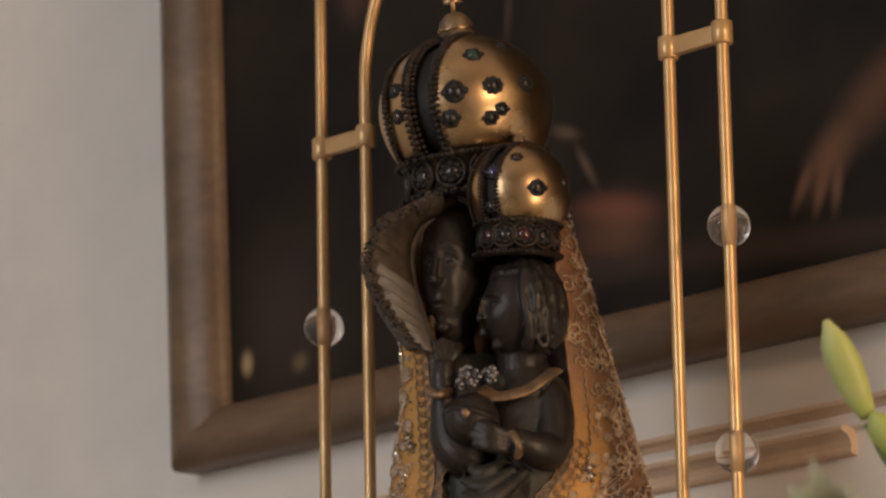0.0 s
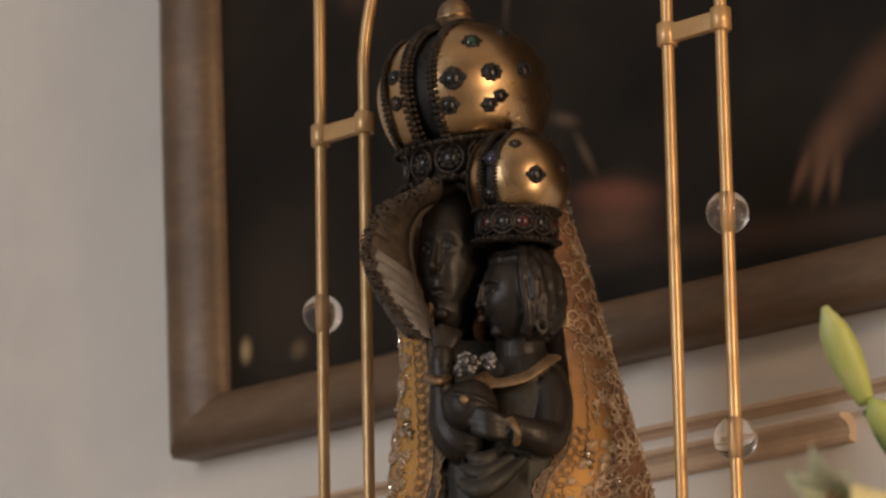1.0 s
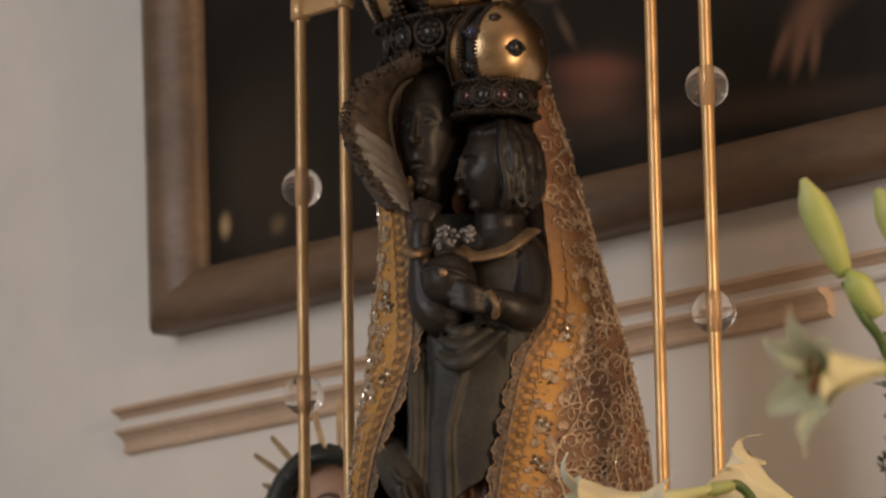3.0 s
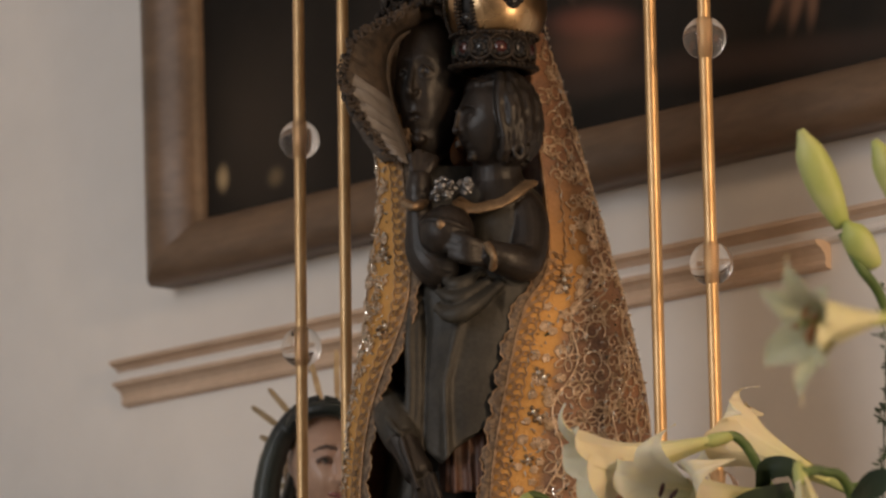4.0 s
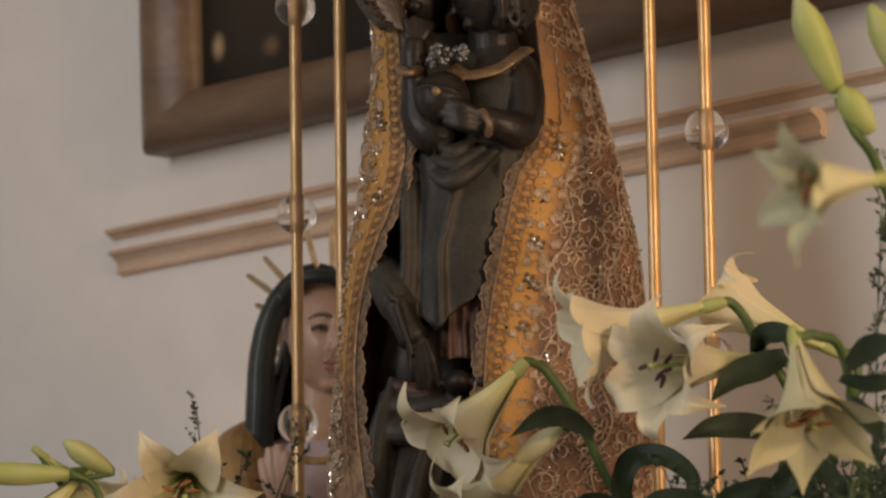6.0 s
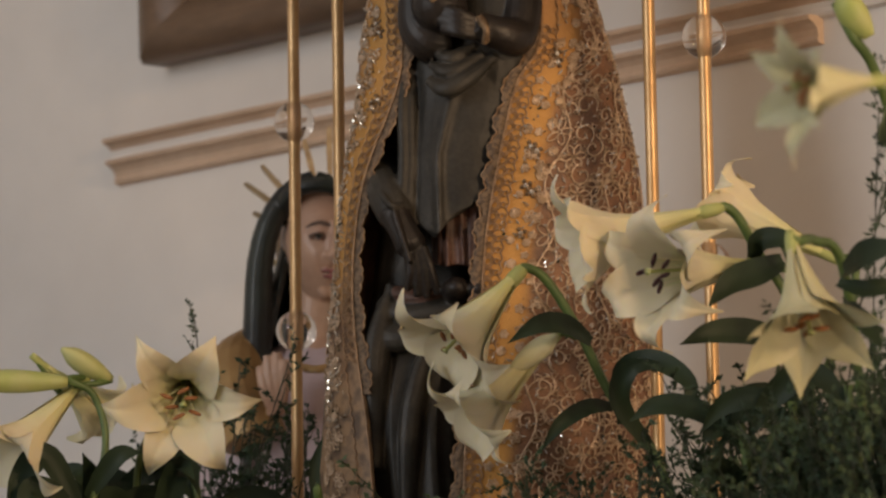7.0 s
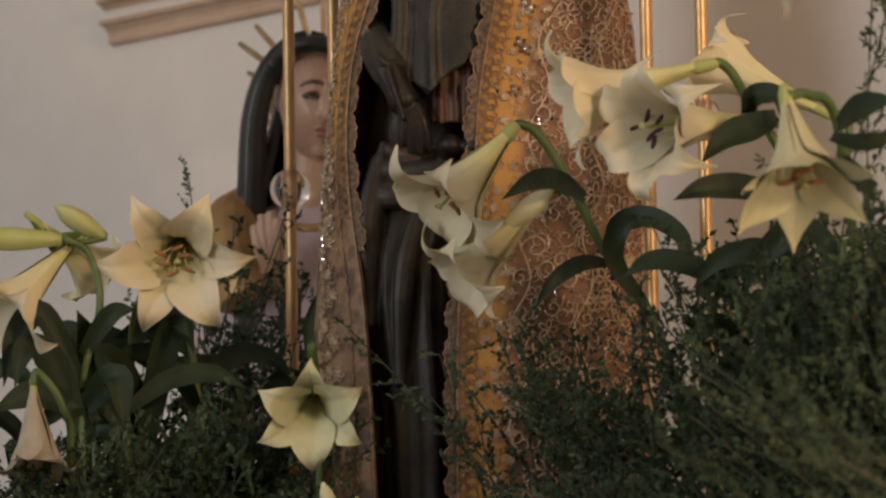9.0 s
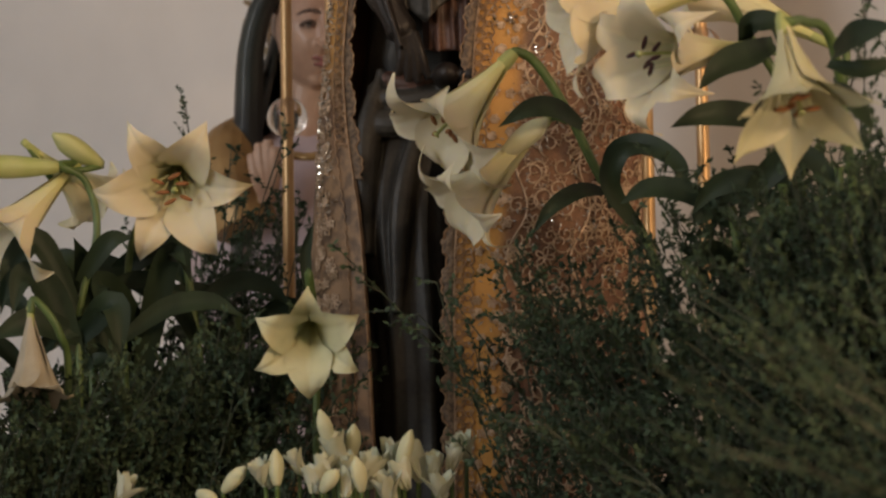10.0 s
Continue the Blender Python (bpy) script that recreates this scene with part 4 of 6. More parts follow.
def statue():
    bm = bmesh.new()
    # mother's head and neck
    carved_head(bm, (0.0041, -0.0750, 2.5394), (0.032, 0.037, 0.074), (-0.42, -0.90, -0.06), 0)
    carved_face(bm, (0.0041, -0.0750, 2.5394), (0.032, 0.037, 0.074), (-0.42, -0.90, -0.06), proud=0.8, size=0.8)
    add_tube(bm, [(-0.0009, -0.0500, 2.5071), (0.0012, -0.0450, 2.4753), (0.0033, -0.0400, 2.4435)], [0.022, 0.022, 0.035], 20)
    # mother's trunk and standing body
    loft_levels(bm, [(0.0170, -0.04, 2.4652, 0.045, 0.035), (0.0265, -0.04, 2.3994, 0.066, 0.05),
                     (0.0419, -0.05, 2.3406, 0.062, 0.052), (0.0304, -0.045, 2.2814, 0.052, 0.045),
                     (0.0214, -0.045, 2.2171, 0.058, 0.040), (0.0105, -0.045, 2.1106, 0.062, 0.045),
                     (-0.0067, -0.05, 2.0050, 0.058, 0.058), (0.0006, -0.05, 1.8369, 0.050, 0.055),
                     (-0.0019, -0.05, TOP, 0.055, 0.06)], 1, 0.05, 9, 72, 6, 0.7)
    # apron folds down the front
    for x0, x1, w, mi in ((722, 716, 0.008, 1), (736, 728, 0.007, 1)):
        pts = [carve(x0, 440, -.098), carve((x0 + x1) / 2 - 3, 520, -.108), carve(x1, 620, -.112), carve(x1 - 8, 720, -.112)]
        add_tube(bm, smooth_path(pts, 6), [w * (0.7 + 0.5 * k / 18) for k in range(19)], 10, mi, 0.8)
    # the gown that falls over the mother's arm, with its slanting hem, and the brown skirt under it
    drape(bm, (425, 500, 600), (738, 742, 730), (960, 946, 902), (715, 748, 704, 692, 655, 612), -0.126, 1,
          ((0.04, 0.004, 0.05), (0.15, 0.004, 0.06), (0.27, 0.009, 0.06)))
    drape(bm, (590, 690, 760), (748, 756, 760), (892, 884, 876), (792, 797, 793, 798, 794, 792), -0.114, 2,
          ((0.10, 0.006, 0.05), (0.25, 0.008, 0.06), (0.45, 0.005, 0.05), (0.62, 0.009, 0.07), (0.85, 0.007, 0.06)))
    # swathes of cloth across the lap and at the foot
    for pts, r, mi in (([carve(760, 468, -.128), carve(790, 482, -.136), carve(830, 462, -.136), carve(875, 425, -.128)], 0.012, 1), ([carve(762, 440, -.126), carve(800, 452, -.136), carve(855, 420, -.130)], 0.009, 1), ([carve(772, 418, -.126), carve(800, 428, -.134), carve(840, 405, -.128)], 0.008, 1),
                       ([carve(665, 860, -.09), carve(720, 880, -.10), carve(800, 865, -.105), carve(860, 850, -.10)], 0.014, 1), ([carve(680, 835, -.09), carve(730, 850, -.1), carve(790, 850, -.105)], 0.010, 2),
                       ([carve(650, 900, -.09), carve(700, 920, -.10), carve(790, 890, -.105)], 0.016, 1), ([carve(690, 830, -.09), carve(660, 950, -.10), carve(655, 1150, -.10)], 0.014, 1), ([carve(760, 900, -.10), carve(720, 1050, -.11), carve(705, 1250, -.11)], 0.013, 1)):
        path = smooth_path(pts, 7)
        n = len(path) - 1
        add_tube(bm, path, [r * (0.35 + 0.65 * math.sin(math.pi * min(max(k / n, 0.08), 0.92))) for k in range(n + 1)], 12, mi, 0.8)
    # the mother's lowered arm and hand
    add_tube(bm, smooth_path([carve(672, 610, -.055), carve(684, 665, -.098), carve(700, 712, -.116)], 6), [0.012, 0.0135, 0.015, 0.0165, 0.018, 0.019, 0.0195, 0.0195, 0.019, 0.0185, 0.018, 0.017, 0.016], 16, 1)
    add_tube(bm, smooth_path([carve(694, 700, -.115), carve(712, 738, -.12), carve(728, 770, -.12)], 5), [0.016, 0.015, 0.0145, 0.014, 0.0135, 0.0135, 0.014, 0.0145, 0.015, 0.014, 0.012], 14, 0)
    for k, (x, y) in enumerate(((715, 838), (732, 850), (750, 852), (768, 845))):
        add_tube(bm, smooth_path([carve(718 + k * 8, 765, -.124), carve(722 + k * 11, 800, -.128), carve(x, y, -.122)], 5), [0.0065 - 0.0003 * i for i in range(11)], 8, 0)
    add_tube(bm, smooth_path([carve(672, 665, -.118), carve(690, 690, -.134), carve(712, 690, -.122)], 5), 0.0030, 8, 1)
    add_tube(bm, smooth_path([carve(695, 700, -.132), carve(708, 745, -.136), carve(722, 790, -.136)], 5), 0.0028, 8, 0)
    # feet
    for x, y in ((800, 838), (840, 840)):
        add_sphere(bm, carve(x, y, -.122), (0.014, 0.022, 0.012), 0, 16, 10)
    # hand on the gown
    for k in range(4):
        add_tube(bm, smooth_path([carve(905, 545 + k * 11, -.112), carve(890, 550 + k * 11, -.122), carve(878, 558 + k * 10, -.120)], 4), 0.0042, 8, 0)
    # mother's raised arm and hand with the flower
    add_tube(bm, smooth_path([carve(792, 395, -.112), carve(765, 398, -.118), carve(742, 372, -.118), carve(735, 320, -.120), carve(734, 270, -.120), carve(736, 232, -.120)], 6), [0.012, 0.016, 0.019, 0.0205, 0.021, 0.021, 0.021, 0.0205, 0.02, 0.0195, 0.019, 0.0185, 0.018, 0.0175, 0.017, 0.016, 0.015, 0.014, 0.0135, 0.013, 0.0125, 0.012, 0.012, 0.012, 0.012, 0.0125, 0.0125, 0.012, 0.0115, 0.011, 0.010], 16, 0)
    for k, (x, y) in enumerate(((770, 590), (784, 585), (798, 592), (810, 610))):
        add_tube(bm, smooth_path([(-0.0097, -0.1180, 2.4370), Vector((-0.0120, -0.1220, 2.4522)) + Vector((0.005 * k, 0, 0)), Vector((-0.0070, -0.1200, 2.4688)) + Vector((0.0075 * (k - 1), 0.002 * k, -0.003 * abs(k - 1)))], 4), 0.0052, 8, 0)
    add_tube(bm, smooth_path([(-0.0220, -0.1220, 2.4186), (-0.0126, -0.1380, 2.4112), (-0.0011, -0.1260, 2.4179)], 5), 0.0042, 8, 3)
    # child: head, neck, chest, arms
    carved_head(bm, (0.0650, -0.1150, 2.4956), (0.035, 0.036, 0.044), (-0.93, -0.36, 0.0), 0, True)
    carved_face(bm, (0.0628, -0.1150, 2.4929), (0.035, 0.037, 0.043), (-0.90, -0.43, 0.0), proud=0.35, size=0.55)
    child_hair(bm, (0.0650, -0.1150, 2.4945), (0.037, 0.038, 0.046), (-0.90, -0.43, 0.0))
    add_torus(bm, (0.0858, -0.1450, 2.4611), 0.0045, 0.0024, frame_of((0.3, -1, 0)), 16, 6, 0, 1.5)
    add_tube(bm, [(0.0646, -0.1050, 2.4709), (0.0667, -0.1000, 2.4450), (0.0689, -0.0950, 2.4246)], [0.022, 0.024, 0.036], 20)
    loft_levels(bm, [(0.0666, -0.095, 2.4423, 0.026, 0.022), (0.0699, -0.095, 2.4234, 0.040, 0.030), (0.0732, -0.095, 2.3858, 0.042, 0.034), (0.0669, -0.095, 2.3378, 0.040, 0.034), (0.0637, -0.095, 2.3113, 0.038, 0.03)], 1, 0.03, 8, 48, 6)
    add_tube(bm, smooth_path([(0.0855, -0.1050, 2.4220), (0.0942, -0.1150, 2.3955), (0.0904, -0.1300, 2.3605), (0.0745, -0.1450, 2.3576), (0.0514, -0.1500, 2.3649)], 5),
             [0.016, 0.018, 0.019, 0.0195, 0.0195, 0.0195, 0.019, 0.0185, 0.018, 0.0175, 0.0175, 0.018, 0.0175, 0.017, 0.0165, 0.016, 0.0155, 0.015, 0.0145, 0.014, 0.0135], 18, 0)
    for k in range(4):
        add_tube(bm, smooth_path([Vector((0.0539, -0.1520, 2.3624)) + Vector((0, 0, 0.005 - 0.004 * k)), Vector((0.0359, -0.1580, 2.3688)) + Vector((0, 0, 0.006 - 0.006 * k)), Vector((0.0144, -0.1500, 2.3804)) + Vector((0.002 * k, 0, 0.004 - 0.007 * k))], 5), 0.0056, 8, 0)
    add_tube(bm, smooth_path([(0.0540, -0.1580, 2.3711), (0.0603, -0.1680, 2.3568), (0.0586, -0.1580, 2.3463)], 5), 0.0036, 8, 3)
    # gilded collar
    add_tube(bm, smooth_path([(0.0267, -0.1220, 2.4204), (0.0421, -0.1300, 2.4108), (0.0683, -0.1300, 2.4157), (0.0870, -0.1220, 2.4300), (0.0980, -0.1080, 2.4399)], 7), 0.0085, 10, 3, 0.35)
    # orb in the child's hand
    add_sphere(bm, (0.0182, -0.1350, 2.3873), 0.0255, 0, 28, 20)
    add_torus(bm, (0.0182, -0.1350, 2.3873), 0.0257, 0.0022, frame_of((0.3, 0.2, 1)), 32, 6, 0)
    add_sphere(bm, (0.0120, -0.1600, 2.3899), (0.004, 0.0022, 0.004), 3, 10, 8)
    tagged(fuse(mesh_object("statue", bm, [DARK_WOOD, ROBE_GREEN, ROBE_BROWN, GOLD_PAINT]), 0.0014, 2), "blackened wooden statue of a standing mother with child", "statue")


statue()


def posy():
    ob = thing("posy", pose(0, 0, 0), "small silver filigree flower sprig in the statue's fingers", "ornament")
    rnd = random.Random(3)
    for cx, cy, rr in ((828, 668, 0.0125), (868, 662, 0.008)):
        bm = bmesh.new()
        c = Vector((0.0153, -0.1450, 2.4261)) if cx == 828 else Vector((0.0362, -0.1420, 2.4296))
        for k in range(34):
            d = Vector((rnd.gauss(0, 1), rnd.gauss(0, 0.5), rnd.gauss(0, 1))).normalized()
            p = c + d * rr * rnd.uniform(0.4, 1)
            add_sphere(bm, p, (0.0024, 0.0018, 0.0024), 0, 7, 5)
            add_torus(bm, p, 0.0026, 0.0006, frame_of((d.x, -0.6, d.z)), 9, 4)
        add_tube(bm, [c, c + Vector((-0.012, 0.012, -0.006))], 0.002, 6)
        part("blossom", bm, SILVER, ob)


posy()

# ---- crowns ----


BLACK_METAL = material("blackened_metal", (0.016, 0.013, 0.012), 0.6, 0.2, second=(0.008, 0.007, 0.006), scale=150, bump=0.3)


def gem(parent, p, d, r, mat, petals=8):
    m = Matrix.Translation(p) @ frame_of(d)
    bm = bmesh.new()
    add_sphere(bm, (0, 0, 0), (r * 0.75, r * 0.75, r * 0.45), 0, 10, 8, m)
    g = part("gem", bm, mat, parent)
    bm = bmesh.new()
    for k in range(petals):
        a = 2 * math.pi * k / petals
        add_sphere(bm, (0, 0, 0), (r * 0.38, r * 0.38, r * 0.25), 0, 7, 5, m @ Matrix.Translation((r * 0.95 * math.cos(a), r * 0.75 * math.sin(a), 0)))
    add_loft(bm, [[m @ v for v in ellipse((0, 0, h), rr, rr, 16)] for h, rr in ((-0.002, r * 1.1), (0.0008, r * 1.0))])
    part("setting", bm, BLACK_METAL, g, "dark beaded setting")


def crown(name, c, R, axis, seam, band_r, band_h, label, gems, orb, seed, squash=1.0):
    """A bulbous closed crown: two gilded half domes with a dark beaded seam between them, on a jewelled band."""
    ob = thing(name, Matrix.Translation(c) @ frame_of(axis, (0, 1, 0)), label, "crown", "crowns on the statue")
    base = (ob.matrix_world.to_3x3()).inverted()
    sd = (base @ Vector(seam)).normalized()
    sd.z = 0
    sd.normalize()
    gap = 0.17
    for s in (1, -1):
        bm = bmesh.new()
        rows = []
        side = Vector((-sd.y, sd.x, 0))
        nu, nv = 40, 22
        for i in range(nv + 1):
            # angle from the half dome's own pole (along s*sd) out to the seam
            th = math.acos(1 - (1 - gap) * i / nv)
            row = []
            for k in range(nu):
                a = 2 * math.pi * k / nu
                p = sd * s * math.cos(th) + (side * math.cos(a) + Vector((0, 0, 1)) * math.sin(a)) * math.sin(th)
                if p.z < -0.62:
                    f = 0.62 / -p.z
                    p = Vector((p.x * (0.55 + 0.45 * f), p.y * (0.55 + 0.45 * f), -0.62 - 0.12 * (1 - f)))
                p.z *= squash if p.z > 0 else 1
                row.append(bm.verts.new(p * R))
            rows.append(row)
        for r0, r1 in zip(rows, rows[1:]):
            for k in range(nu):
                bm.faces.new((r0[k], r0[(k + 1) % nu], r1[(k + 1) % nu], r1[k]))
        bmesh.ops.remove_doubles(bm, verts=bm.verts, dist=1e-5)
        part("dome", bm, GOLD, ob, "polished gilded half dome")
        # rope edge of the half dome
        bm = bmesh.new()
        rad = math.sqrt(1 - gap * gap) * R
        bands = [(1.0, 0.042, 0.0), (1.01, 0.030, 0.05), (0.97, 0.028, -0.055)]
        if s < 0:
            bands += [(0.90, 0.036, 0.36), (0.86, 0.026, 0.41)]
        for ring, rr, off in [(rad * a, b, c) for a, b, c in bands]:
            n = 84
            for k in range(n):
                a = 2 * math.pi * k / n
                p = sd * s * (gap + off) * R + (side * math.cos(a) + Vector((0, 0, 1)) * math.sin(a)) * ring
                if p.z > -0.6 * R:
                    p.z *= squash if p.z > 0 else 1
                    add_sphere(bm, p, rr * R, 0, 7, 5)
        part("beaded_edge", bm, DARK_GOLD, ob, "dark beaded rim")
    bm = bmesh.new()
    add_sphere(bm, (0, 0, 0), (R * 0.90, R * 0.90, R * 0.90 * squash), 0, 32, 20)
    part("inner_shell", bm, BLACK_METAL, ob, "dark recess between the half domes")
    # band
    bm = bmesh.new()
    zb = -0.62 * R
    prof = [(1.16, 0.10), (1.20, 0.02), (1.06, -0.06), (1.02, -0.5), (1.03, -0.9), (1.16, -0.95), (1.18, -1.05), (1.12, -1.12), (0.9, -1.12), (0.9, 0.1)]
    add_loft(bm, [ellipse((0, 0, zb + h * band_h), band_r * r, band_r * r, 56) for r, h in prof], caps=False)
    for zz, rr in ((0.02, 1.2), (-1.0, 1.2)):
        for k in range(44):
            a = 2 * math.pi * k / 44
            add_sphere(bm, (band_r * rr * math.cos(a), band_r * rr * math.sin(a), zb + zz * band_h), band_r * 0.055, 0, 7, 5)
    bd = part("band", bm, DARK_GOLD, ob, "tarnished openwork band")
    rnd = random.Random(seed)
    for k in range(12):
        a = 2 * math.pi * (k + 0.3) / 12
        d = Vector((math.cos(a), math.sin(a), 0.05))
        gem(ob, Vector((band_r * 1.04 * d.x, band_r * 1.04 * d.y, zb - 0.45 * band_h)), d, band_h * 0.30, rnd.choice((GEM_DARK, GEM_DARK, GEM_GREEN, GEM_DARK, GEM_RED)))
        bm = bmesh.new()
        add_torus(bm, Vector((band_r * 1.06 * d.x, band_r * 1.06 * d.y, zb - 0.45 * band_h)), band_h * 0.42, band_h * 0.06, frame_of(d), 18, 6)
        part("ring", bm, DARK_GOLD, ob)
    for (d, r, mat, petals) in gems:
        dl = (base @ Vector(d)).normalized()
        gem(ob, Vector((dl.x, dl.y, dl.z * (squash if dl.z > 0 else 1))) * R, dl, r, mat, petals)
    if orb:
        top = R * (squash - 0.05)
        bm = bmesh.new()
        add_tube(bm, [(0, 0, top - 0.08 * R), (0, 0, top), (0, 0, top + 0.07 * R)], [orb * 0.85, orb * 0.75, orb * 0.8], 16)
        add_sphere(bm, (0, 0, top + orb * 0.75), orb, 0, 28, 18)
        o = part("orb", bm, GOLD_PAINT, ob, "worn gilded orb")
        bm = bmesh.new()
        add_torus(bm, (0, 0, top + orb * 0.65), orb * 1.01, orb * 0.09, None, 32, 6)
        add_tube(bm, [(0, 0, top + orb * 1.6), (0, 0, top + orb * 2.9)], orb * 0.16, 8)
        add_tube(bm, [(-orb * 0.55, 0, top + orb * 2.4), (orb * 0.55, 0, top + orb * 2.4)], orb * 0.15, 8)
        part("orb_band_and_cross", bm, GOLD, o)
    return ob


crown("crown", (0.0185, -0.0600, 2.7080), 0.0835, (-0.10, -0.12, 1), (0.85, -0.53, 0), 0.060, 0.034, "large bulbous gilded crown with dark jewels and beaded seam",
      [((-0.13, -0.98, -0.07), 0.0105, GEM_DARK, 4), ((0.30, -0.94, 0.01), 0.0085, GEM_DARK, 9), ((0.68, -0.72, 0.10), 0.0080, GEM_DARK, 9), ((0.08, -0.85, 0.46), 0.0080, GEM_GREEN, 6),
       ((-0.18, -0.92, -0.38), 0.0085, GEM_DARK, 6), ((0.40, -0.87, -0.26), 0.0065, GEM_DARK, 5), ((0.27, -0.87, -0.36), 0.0070, GEM_DARK, 6), ((-0.80, -0.58, 0.10), 0.007, GEM_DARK, 8), ((-0.78, -0.58, -0.25), 0.007, GEM_RED, 8), ((0.42, -0.60, 0.66), 0.007, GEM_DARK, 6)], 0.0165, 1, 0.84)
crown("crown", (0.0663, -0.1200, 2.6060), 0.0490, (0.03, -0.10, 1), (0.80, -0.60, 0), 0.0345, 0.028, "small bulbous gilded crown with dark jewels on the child",
      [((0.34, -0.93, -0.12), 0.0080, GEM_DARK, 4), ((-0.48, -0.80, 0.24), 0.0075, GEM_BLUE, 4), ((-0.04, -0.84, 0.50), 0.0050, GEM_RED, 7), ((-0.54, -0.72, -0.42), 0.0055, GEM_DARK, 6), ((0.85, -0.5, 0.1), 0.005, GEM_RED, 6)], 0.006, 2)

# ---- the bust of a sorrowing woman behind the statue ----


def bust():
    bm = bmesh.new()
    Y = 0.42
    hc = Vector((-0.1065, 0.4200, 2.2615))
    carved_head(bm, hc, (0.043, 0.054, 0.066), (0.24, -0.95, 0.16), 0, False, 64, 48)
    add_tube(bm, [hc + Vector((-0.002, 0.012, -0.045)), hc + Vector((-0.006, 0.018, -0.085)), hc + Vector((-0.008, 0.02, -0.125))], [0.028, 0.028, 0.038], 24, 0)
    carved_face(bm, hc, (0.043, 0.054, 0.066), (0.24, -0.95, 0.16), 0, 3, 5, 1, 0.6, 0.85)
    # veil: a hood open to the front, falling to the shoulders
    rings = []
    for k in range(27):
        f = k / 26
        z = hc.z + 0.076 - 0.33 * f
        top = max(0.0, 1 - (f / 0.30)) if f < 0.30 else 0
        half = (0.030 + 0.038 * min(f / 0.65, 1)) * math.sqrt(max(1 - top * top, 0.02)) + (0.022 * max(f - 0.3, 0))
        cx = hc.x + 0.004 - 0.018 * f
        ring = []
        for thick in (0.0, 0.007):
            arc = []
            for i in range(31):
                a = math.radians(-38 + i * (256 / 30))
                w = 1 + 0.05 * math.sin(7 * a + 6 * f) * min(1, f * 2)
                h = max(half * w - thick, 0.002)
                arc.append(Vector((cx + h * math.cos(a), Y + 0.012 + h * 1.05 * math.sin(a), z - thick * 0.5 * (1 - f))))
            ring += arc if thick == 0 else arc[::-1]
        rings.append(ring)
    add_loft(bm, rings, 1)
    # rolled front edge of the veil, close to the face
    for s in (-1, 1):
        pts = []
        for k in range(14):
            f = k / 13
            pts.append(hc + Vector((s * (0.052 * math.sin(min(f * 1.6, 1) * math.pi / 2)) - 0.006 - 0.012 * f, -0.030 + 0.012 * f, 0.060 - 0.25 * f * f - 0.02 * f)))
        add_tube(bm, pts, [0.011 + 0.006 * k / 13 for k in range(14)], 12, 1)
    # under-veil across the brow
    add_tube(bm, smooth_path([hc + Vector((-0.045, -0.018, 0.02)), hc + Vector((-0.028, -0.046, 0.046)), hc + Vector((0.012, -0.052, 0.050)), hc + Vector((0.040, -0.03, 0.03))], 5), 0.0085, 10, 1)
    # shoulders and dress
    lv = [(hc.x - 0.01, Y + 0.02, hc.z - 0.105, 0.035, 0.03), (hc.x - 0.01, Y + 0.02, hc.z - 0.135, 0.085, 0.045), (hc.x - 0.01, Y + 0.02, hc.z - 0.19, 0.115, 0.06), (hc.x - 0.01, Y + 0.02, hc.z - 0.40, 0.13, 0.07), (hc.x - 0.01, Y + 0.02, TOP, 0.14, 0.08)]
    loft_levels(bm, lv, 2, 0.03, 9, 48, 6)
    add_tube(bm, smooth_path([(-0.1341, 0.3600, 2.1229), (-0.1106, 0.3450, 2.1170), (-0.0877, 0.3600, 2.1240)], 5), 0.006, 8, 6, 0.6)
    # gilded sleeve on the far shoulder
    add_tube(bm, smooth_path([(-0.1827, 0.4200, 2.1634), (-0.1950, 0.4000, 2.1311), (-0.1903, 0.3800, 2.0901), (-0.1757, 0.3700, 2.0477)], 5), [0.012, 0.016, 0.02, 0.024, 0.027, 0.029, 0.03, 0.031, 0.032, 0.033, 0.034, 0.034, 0.034, 0.034, 0.034, 0.034], 16, 6)
    # hand with spread fingers at the breast
    for k, (x, y) in enumerate(((458, 598), (472, 580), (490, 575), (505, 590))):
        tip = Vector((-0.1536, 0.3350, 2.1127)) + Vector(((x - 485) * 0.00056, -0.004 * k, -(y - 600) * 0.00058 + 0.006))
        add_tube(bm, smooth_path([(-0.1525, 0.3450, 2.0745), Vector((-0.1543, 0.3350, 2.0953)) + Vector((0.006 * (k - 1.5), 0, 0)), tip], 4), [0.009, 0.0085, 0.008, 0.0075, 0.007, 0.0068, 0.0064, 0.006, 0.005], 8, 0)
    tagged(fuse(mesh_object("bust", bm, [SKIN_PAINT, VEIL_PAINT, PALE_PAINT, LIP_PAINT, BROW_PAINT, EYE_PAINT, OLIVE_PAINT]), 0.0014, 2), "painted statue of a woman in a dark veil looking up", "statue")


LIP_PAINT = material("painted_lips", (0.28, 0.09, 0.075), 0.4, second=(0.22, 0.07, 0.06), scale=60)
EYE_PAINT = material("painted_eyes", (0.42, 0.36, 0.31), 0.35, second=(0.36, 0.30, 0.26), scale=60)
BROW_PAINT = material("painted_brows", (0.16, 0.10, 0.075), 0.6, second=(0.07, 0.04, 0.03), scale=60)
bust()


RAY_GILT = material("pale_worn_gilding", (0.46, 0.36, 0.22), 0.4, 0.35, second=(0.33, 0.24, 0.14), scale=60, bump=0.2)


